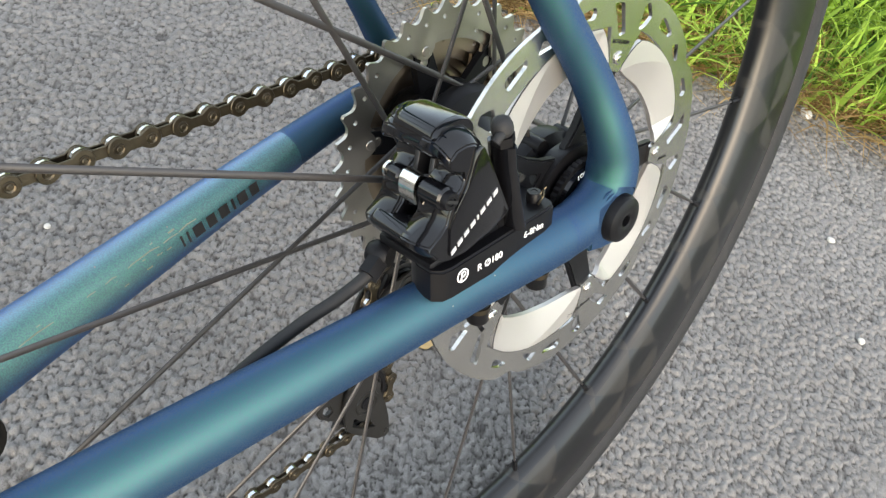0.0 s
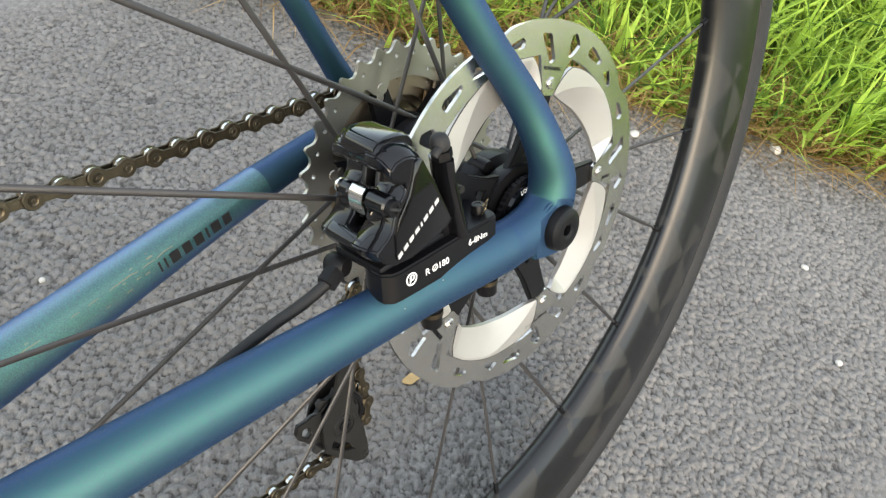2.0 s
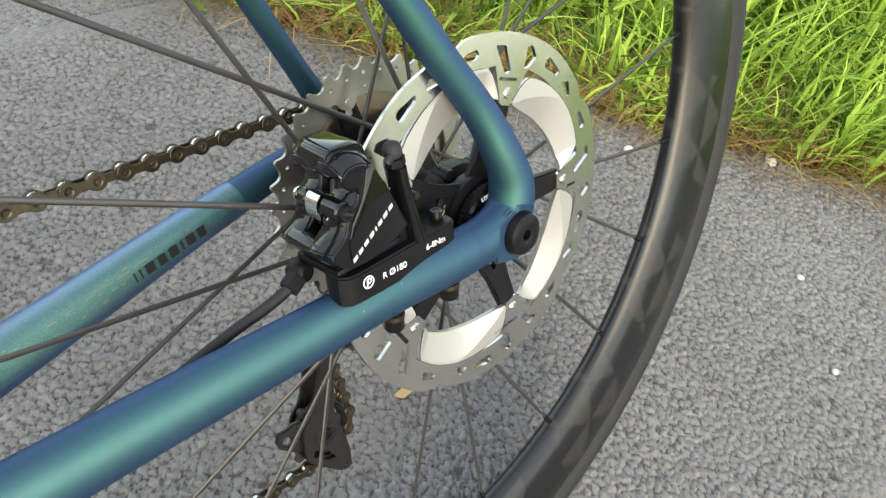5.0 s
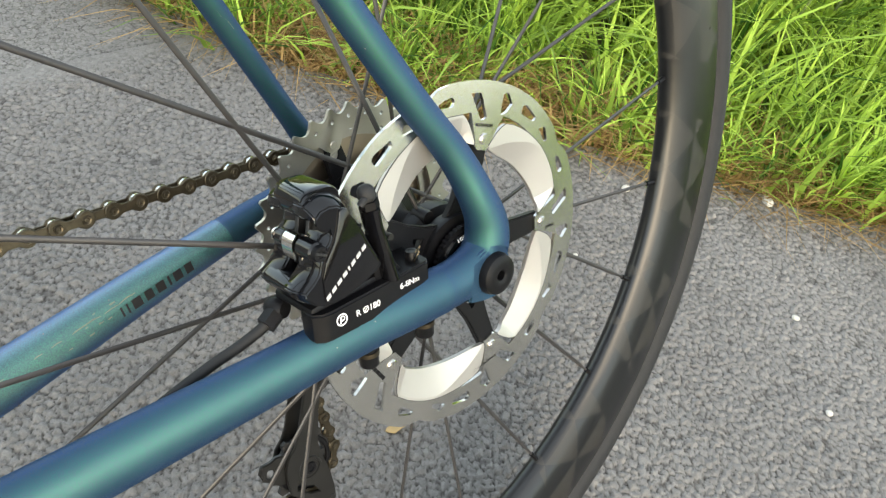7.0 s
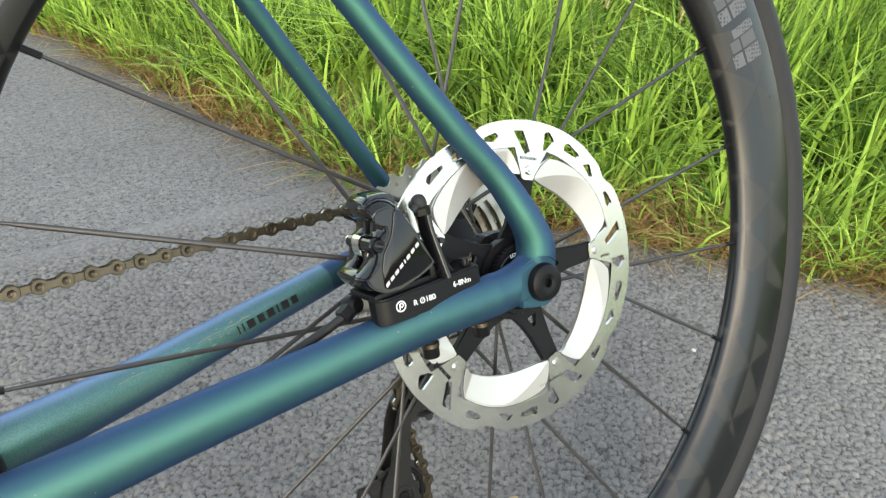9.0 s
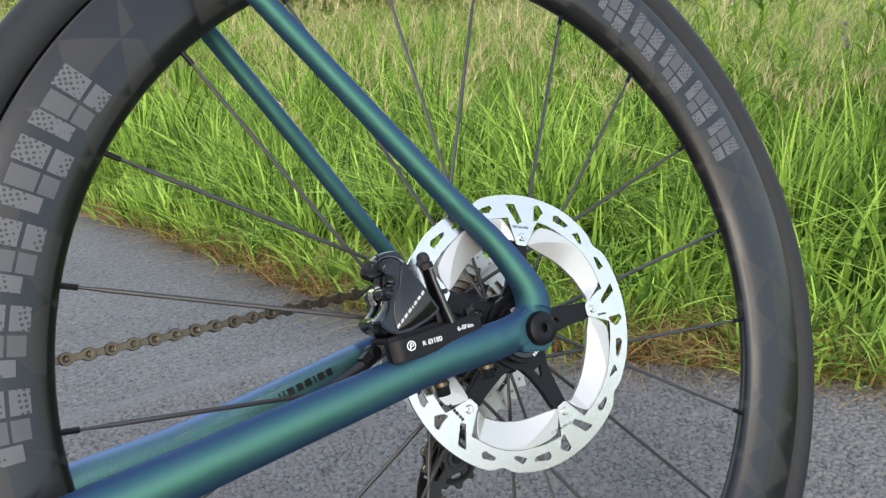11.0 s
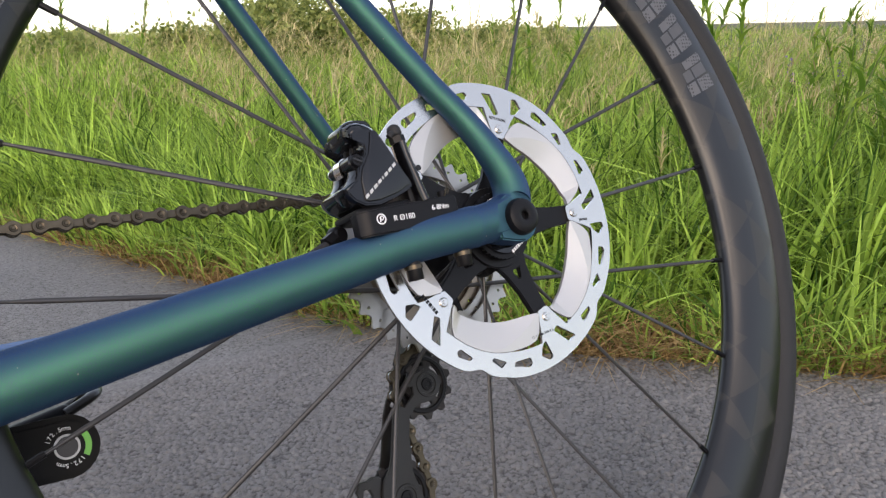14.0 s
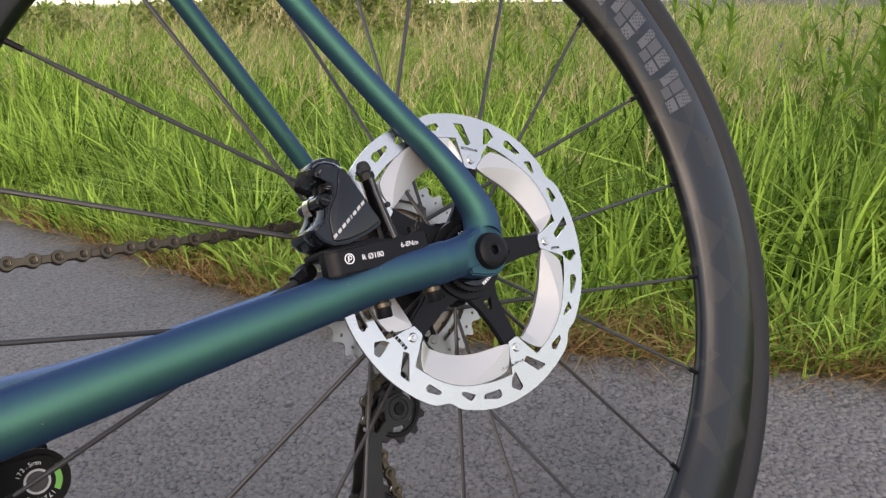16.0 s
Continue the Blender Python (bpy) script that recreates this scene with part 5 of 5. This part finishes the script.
def build_drivetrain():
    sizes = (34, 30, 27, 25, 23, 21, 19, 17, 15, 13, 11)
    first = None
    for i, t in enumerate(sizes):
        pitch = 0.0127 / (2 * math.sin(math.pi / t))
        inner = max(0.0165, pitch - (0.0142, 0.0118, 0.0118)[i] if i < 3 else pitch - 0.0130)
        c = part("sprocket", cog(t, CASSETTE_Y + 0.0036 * i, 0.0019, inner, 0.0012, t if t > 33 else t // 2 if t > 24 else 10 if t > 18 else 5, 0.0088 if i < 3 else 0.0), COG if i < 2 else BRONZE, bike, "worn steel cassette sprocket", smooth=False)
        first = first or c
        if i < 3:
            for k in range(6):
                p = pol(pitch - 0.0191, 60 * k + 45)
                part("rivet", spun([(0, -0.0013), (0.0021, -0.0013), (0.0026, -0.0009), (0.0026, 0.001), (0, 0.001)], 16, None, False), COG, c).location = (p[0], CASSETTE_Y + 0.0036 * i, p[1])
    for k in range(6):
        a = 60 * k + 45
        u, v = Vector((*pol(1, a), 0)), Vector((*pol(1, a + 90), 0))
        def at(r, w):
            p = u * r + v * w
            return (p.x, p.y)
        hole = ring_points(0.0030, 12, at(0.0435, 0))
        part("carrier_arm", plate([at(0.016, 0.0095), at(0.030, 0.0068), at(0.047, 0.0056), at(0.0545, 0.0036), at(0.0545, -0.0036), at(0.047, -0.0056), at(0.030, -0.0068), at(0.016, -0.0095)], 0.004, [hole], CASSETTE_Y + 0.0036), BLACK, first)
    part("carrier", spun([(0.0165, 0.0260), (0.0300, 0.0265), (0.0300, 0.0295), (0.0220, 0.0460), (0.0165, 0.0460)], 48), BLACK, first)
    part("freehub", spun([(0.006, 0.0185), (0.0175, 0.0185), (0.0175, 0.0600), (0.006, 0.0600)], 40), BLACK, bike)

    # jockey wheels and cage
    U, Lw = Vector((-0.0224, 0.0385, -0.0864)), Vector((-0.0560, 0.0385, -0.1515))
    def jockey(c, teeth, turn):
        r = 0.0127 / (2 * math.sin(math.pi / teeth))
        out = []
        for i in range(teeth):
            a, s = 360 / teeth * i + turn, 360 / teeth
            for f, d in ((-0.30, -0.0022), (-0.17, 0.0000), (-0.11, 0.0012), (0.11, 0.0012), (0.17, 0.0000), (0.30, -0.0022)):
                out.append(pol(r + d, a + s * f))
        slots = [[pol(0.0128, 60 * k + 10), pol(0.0155, 60 * k + 10), pol(0.0162, 60 * k + 30), pol(0.0155, 60 * k + 48), pol(0.0128, 60 * k + 48)] for k in range(6)]
        bm = plate(out, 0.0028, slots)
        ob = part("jockey_wheel", bm, RUBBER, bike, "greasy black jockey wheel")
        ob.location = c
        part("bearing_cap", spun([(0.0, -0.0034), (0.0085, -0.0034), (0.0095, -0.0026), (0.0095, 0.0026), (0.0, 0.0026)], 28, None, False), BLACK, ob)
        part("pulley_rim", spun([(0.0160, -0.0022), (0.0166, -0.0028), (0.0186, -0.0028), (0.0192, -0.0022), (0.0192, 0.0022), (0.0160, 0.0022)], 40), BLACK, ob)
        return ob
    jockey(U, 11, 8)
    jockey(Lw, 11, 20)
    def cage(y):
        head = [(U.x + 0.0105 * math.cos(radians(t)), U.z + 0.0105 * math.sin(radians(t))) for t in range(-80, 121, 20)]
        loop = head + [(-0.0330, -0.0773), (-0.0400, -0.0818), (-0.0470, -0.0895), (-0.0525, -0.1000), (-0.0565, -0.1125), (-0.0605, -0.1250), (-0.0640, -0.1318), (-0.0695, -0.1372), (-0.0722, -0.1440), (-0.0725, -0.1545), (-0.0715, -0.1640),
                       (-0.0640, -0.1725), (-0.0500, -0.1862), (-0.0440, -0.1885), (-0.0405, -0.1865), (-0.0405, -0.1750), (-0.0420, -0.1630), (-0.0455, -0.1480), (-0.0475, -0.1370), (-0.0455, -0.1250), (-0.0440, -0.1150), (-0.0405, -0.1035), (-0.0330, -0.0975)]
        slot = [(-0.0380, -0.0835), (-0.0340, -0.0856), (-0.0344, -0.0905), (-0.0428, -0.0969), (-0.0460, -0.0950)]
        gap = [(-0.0656, -0.1573), (-0.0670, -0.1629), (-0.0578, -0.1713), (-0.0515, -0.1734), (-0.0553, -0.1660), (-0.0612, -0.1630)]
        bm = plate(loop, 0.0022, [slot, gap], y)
        bmesh.ops.bevel(bm, geom=[e for e in bm.edges if e.is_manifold and e.calc_face_angle(0) > 1.2], offset=0.0005, segments=2, affect="EDGES")
        bmesh.ops.recalc_face_normals(bm, faces=bm.faces[:])
        ob = part("cage_plate", bm, CAGE, bike, "dark grey greasy derailleur cage")
        for c in (U, Lw):
            bolt(ob, "pivot_bolt", (c.x, y - 0.0022, c.z), (0, -1, 0), 0.0044, 0.0034, BLACK)
            part("boss_ring", spun([(0.0062, y - 0.0009), (0.0066, y - 0.0018), (0.0080, y - 0.0018), (0.0085, y - 0.0009)], 36), CAGE, ob).location = (c.x, 0, c.z)
        part("tip_rivet", spun([(0, -0.0018), (0.0014, -0.0018), (0.0019, -0.0010), (0.0019, 0.001), (0, 0.001)], 16, None, False), CAGE, ob).location = (-0.0436, y, -0.1832)
        return ob
    cage(0.0315)
    cage(0.0455)
    guide = plate([(-0.0690, -0.1345), (-0.0720, -0.1555), (-0.0760, -0.1548), (-0.0868, -0.1445), (-0.0884, -0.1390), (-0.0862, -0.1335), (-0.0800, -0.1338), (-0.0760, -0.1325)], 0.0030, [[(-0.0790, -0.1400), (-0.0782, -0.1445), (-0.0812, -0.1462), (-0.0842, -0.1430), (-0.0828, -0.1385)]], 0.0345)
    bmesh.ops.bevel(guide, geom=[e for e in guide.edges if e.is_manifold and e.calc_face_angle(0) > 1.2], offset=0.0007, segments=2, affect="EDGES")
    part("chain_guide", guide, CAGE, bike)
    # derailleur body and hanger
    body = prism([(0.004, -0.018), (0.012, -0.030), (0.010, -0.050), (-0.006, -0.078), (-0.022, -0.082), (-0.026, -0.070), (-0.012, -0.046), (-0.008, -0.024)], 0.048, 0.068, 0.003, 2)
    part("derailleur_body", body, BLACK, bike, "black rear derailleur body")
    part("hanger", prism([(-0.010, 0.006), (0.010, 0.006), (0.012, -0.022), (0.006, -0.030), (-0.002, -0.028), (-0.008, -0.014)], 0.064, 0.071, 0.001, 1), BLACK, bike)

    # chain path in the sprocket's plane
    def tangent(c1, r1, turn1, c2, r2):
        """Crossed tangent from circle 1 to 2; turn1 -1 clockwise."""
        dd = c2 - c1
        phi, al = math.atan2(dd.y, dd.x), math.acos((r1 + r2) / dd.length)
        best = None
        for sg in (1, -1):
            a = phi + sg * al
            p = c1 + Vector((math.cos(a), math.sin(a))) * r1
            q = c2 - Vector((math.cos(a), math.sin(a))) * r2
            go = Vector((-math.sin(a), math.cos(a))) * turn1
            if go.dot(q - p) > 0:
                best = (a, a + math.pi)
        return best
    o, u2, l2, rj = Vector((0, 0)), Vector((U.x, U.z)), Vector((Lw.x, Lw.z)), 0.0225
    a1, a2 = tangent(o, CHAIN_R, -1, u2, rj)
    b1, b2 = tangent(u2, rj, 1, l2, rj)
    path = []
    for i in range(45):
        f = i / 44
        path.append(Vector((-0.412 + 0.412 * f, 0.0562 + (CHAIN_R - 0.0562) * f)))
    while a1 > math.pi / 2:
        a1 -= 2 * math.pi
    for i in range(1, 60):
        a = math.pi / 2 + (a1 - math.pi / 2) * i / 59
        path.append(Vector((math.cos(a), math.sin(a))) * CHAIN_R)
    while b1 < a2:
        b1 += 2 * math.pi
    while b1 - a2 > 2 * math.pi:
        b1 -= 2 * math.pi
    for i in range(31):
        a = a2 + (b1 - a2) * i / 30
        path.append(u2 + Vector((math.cos(a), math.sin(a))) * rj)
    end = math.radians(-95)
    while end > b2:
        end -= 2 * math.pi
    while b2 - end > 2 * math.pi:
        end += 2 * math.pi
    for i in range(31):
        a = b2 + (end - b2) * i / 30
        path.append(l2 + Vector((math.cos(a), math.sin(a))) * rj)
    path.append(Vector((-0.405, -0.1420)))
    cum = [0.0]
    for p, q in zip(path, path[1:]):
        cum.append(cum[-1] + (q - p).length)
    def on_path(sv):
        i = min(max(int(np.searchsorted(cum, sv)) - 1, 0), len(path) - 2)
        f = (sv - cum[i]) / max(cum[i + 1] - cum[i], 1e-9)
        p = path[i].lerp(path[i + 1], f)
        return Vector((p.x, CHAIN_Y + 0.058 * min(0.0, p.x), p.y))
    # two kinds of link
    H = 0.00635
    def side_plate(y, waist, r):
        pts = [(H + r * math.cos(radians(a)), r * math.sin(radians(a))) for a in range(-125, 126, 18)] + [(0.0022, waist), (0, waist), (-0.0022, waist)] + [(-H + r * math.cos(radians(a)), r * math.sin(radians(a))) for a in range(55, 306, 18)] + [(-0.0022, -waist), (0, -waist), (0.0022, -waist)]
        bm = plate(pts, 0.0009, y=y)
        bmesh.ops.bevel(bm, geom=[e for e in bm.edges if e.is_manifold and e.calc_face_angle(0) > 1.2], offset=0.0003, segments=1, affect="EDGES")
        return bm
    def link_mesh(outer):
        w = 0.0026 if outer else 0.0014
        bm = side_plate(-w, 0.0022, 0.0041)
        bm = join(bm, side_plate(w, 0.0022, 0.0041))
        if outer:
            for x in (-H, H):
                head = spun([(0, -0.0037), (0.0009, -0.0037), (0.0012, -0.0034), (0.0019, -0.0036), (0.0022, -0.0031), (0.0022, 0.0034), (0, 0.0034)], 12, None, False)
                bm = join(bm, place(head, pose(x, 0, 0)))
        else:
            for x in (-H, H):
                bm = join(bm, place(rod((0, -0.0011, 0), (0, 0.0011, 0), 0.0038, 14), pose(x, 0, 0)))
        me = bpy.data.meshes.new("chain_link")
        bm.to_mesh(me)
        bm.free()
        me.materials.append(CHAIN)
        me.materials.append(ROLLER)
        for f in me.polygons:
            f.material_index = 0 if outer or abs(f.center.y) > 0.0012 or abs(f.normal.y) > 0.5 else 1
        return me
    kinds = (link_mesh(True), link_mesh(False))
    count = int(cum[-1] / 0.0127) - 1
    for i in range(count):
        p, q = on_path(0.0127 * i), on_path(0.0127 * (i + 1))
        dx = (q - p).normalized()
        zz = dx.cross(Vector((0, 1, 0))).normalized()
        yy = zz.cross(dx)
        m = Matrix((dx, yy, zz)).transposed().to_4x4()
        m.translation = (p + q) / 2
        ob = new("chain_link", kinds[i % 2])
        ob.parent, ob.matrix_local = bike, m

    # drive-side crank and pedal
    tip, bb = Vector((-0.2390, 0.0520, -0.0650)), Vector((-0.4070, 0.0520, -0.0600))
    dc = (bb - tip).normalized()
    sc = Vector((-dc.z, 0, dc.x))
    loop = [tip + (dc * math.cos(math.radians(t)) + sc * math.sin(math.radians(t))) * 0.0175 for t in range(95, 266, 15)] + [tip + dc * 0.06 - sc * 0.0160, bb - sc * 0.018 + dc * 0.02, bb + sc * 0.018 + dc * 0.02, tip + dc * 0.06 + sc * 0.0160]
    cr = plate([(p.x, p.z) for p in loop], 0.0135, y=0.0585)
    bmesh.ops.dissolve_limit(cr, angle_limit=radians(1), verts=cr.verts[:], edges=cr.edges[:])
    bmesh.ops.bevel(cr, geom=[e for e in cr.edges if e.calc_face_angle(0) > 1.2], offset=0.0035, segments=4, affect="EDGES")
    crank = part("crank_arm", cr, CRANK, bike, "gloss black crank arm with size marks round its pedal hole")
    yf = 0.0517
    part("washer", spun([(0.0056, yf + 0.001), (0.0056, yf - 0.0004), (0.0068, yf - 0.0004), (0.0068, yf + 0.001)], 40), PALE, crank).location = (tip.x, 0, tip.z)
    part("pedal_hole", spun([(0.0, yf + 0.0002), (0.0058, yf + 0.0002), (0.0058, yf - 0.0001), (0.0, yf - 0.0001)], 30, None, False), DARK, crank).location = (tip.x, 0, tip.z)
    part("green_mark", spun([(0.0092, yf + 0.001), (0.0092, yf - 0.0002), (0.0125, yf - 0.0002), (0.0125, yf + 0.001)], 10, arc=(-38, 32)), GREEN, crank).location = (tip.x, 0, tip.z)
    for a0 in (112, 270):
        for i, ch in enumerate("172.5mm"):
            a = a0 + 40 - 12.5 * i
            p = pol(0.0100, a)
            words("print", ch, 0.0035, Matrix.Translation((tip.x + p[0], yf - 0.0002, tip.z + p[1])) @ FACE @ pose(0, 0, 0, 0, 0, a - 90), WHITE, crank)
    # pedal
    pc = Vector((-0.246, 0.125, -0.052))
    pedal = part("pedal", block((0.040, 0.055, 0.014), Matrix.Translation(pc) @ pose(0, 0, 0, 0, -10), 0.004, segs=3), BLACK, bike, "black clip-in road pedal")
    hoop = curve_points([pc + Vector(v) for v in ((0.015, -0.028, 0.004), (0.030, -0.026, 0.010), (0.036, -0.010, 0.014), (0.036, 0.012, 0.014), (0.030, 0.028, 0.010), (0.015, 0.030, 0.004))], 6)
    part("pedal_hoop", tube(hoop, [0.0045] * len(hoop), 12, None, 0.7), CAGE, pedal)
    part("pedal_axle", rod((tip.x, 0.066, tip.z), (tip.x, 0.12, tip.z + 0.006), 0.006, 14), BLACK, pedal)


build_drivetrain()
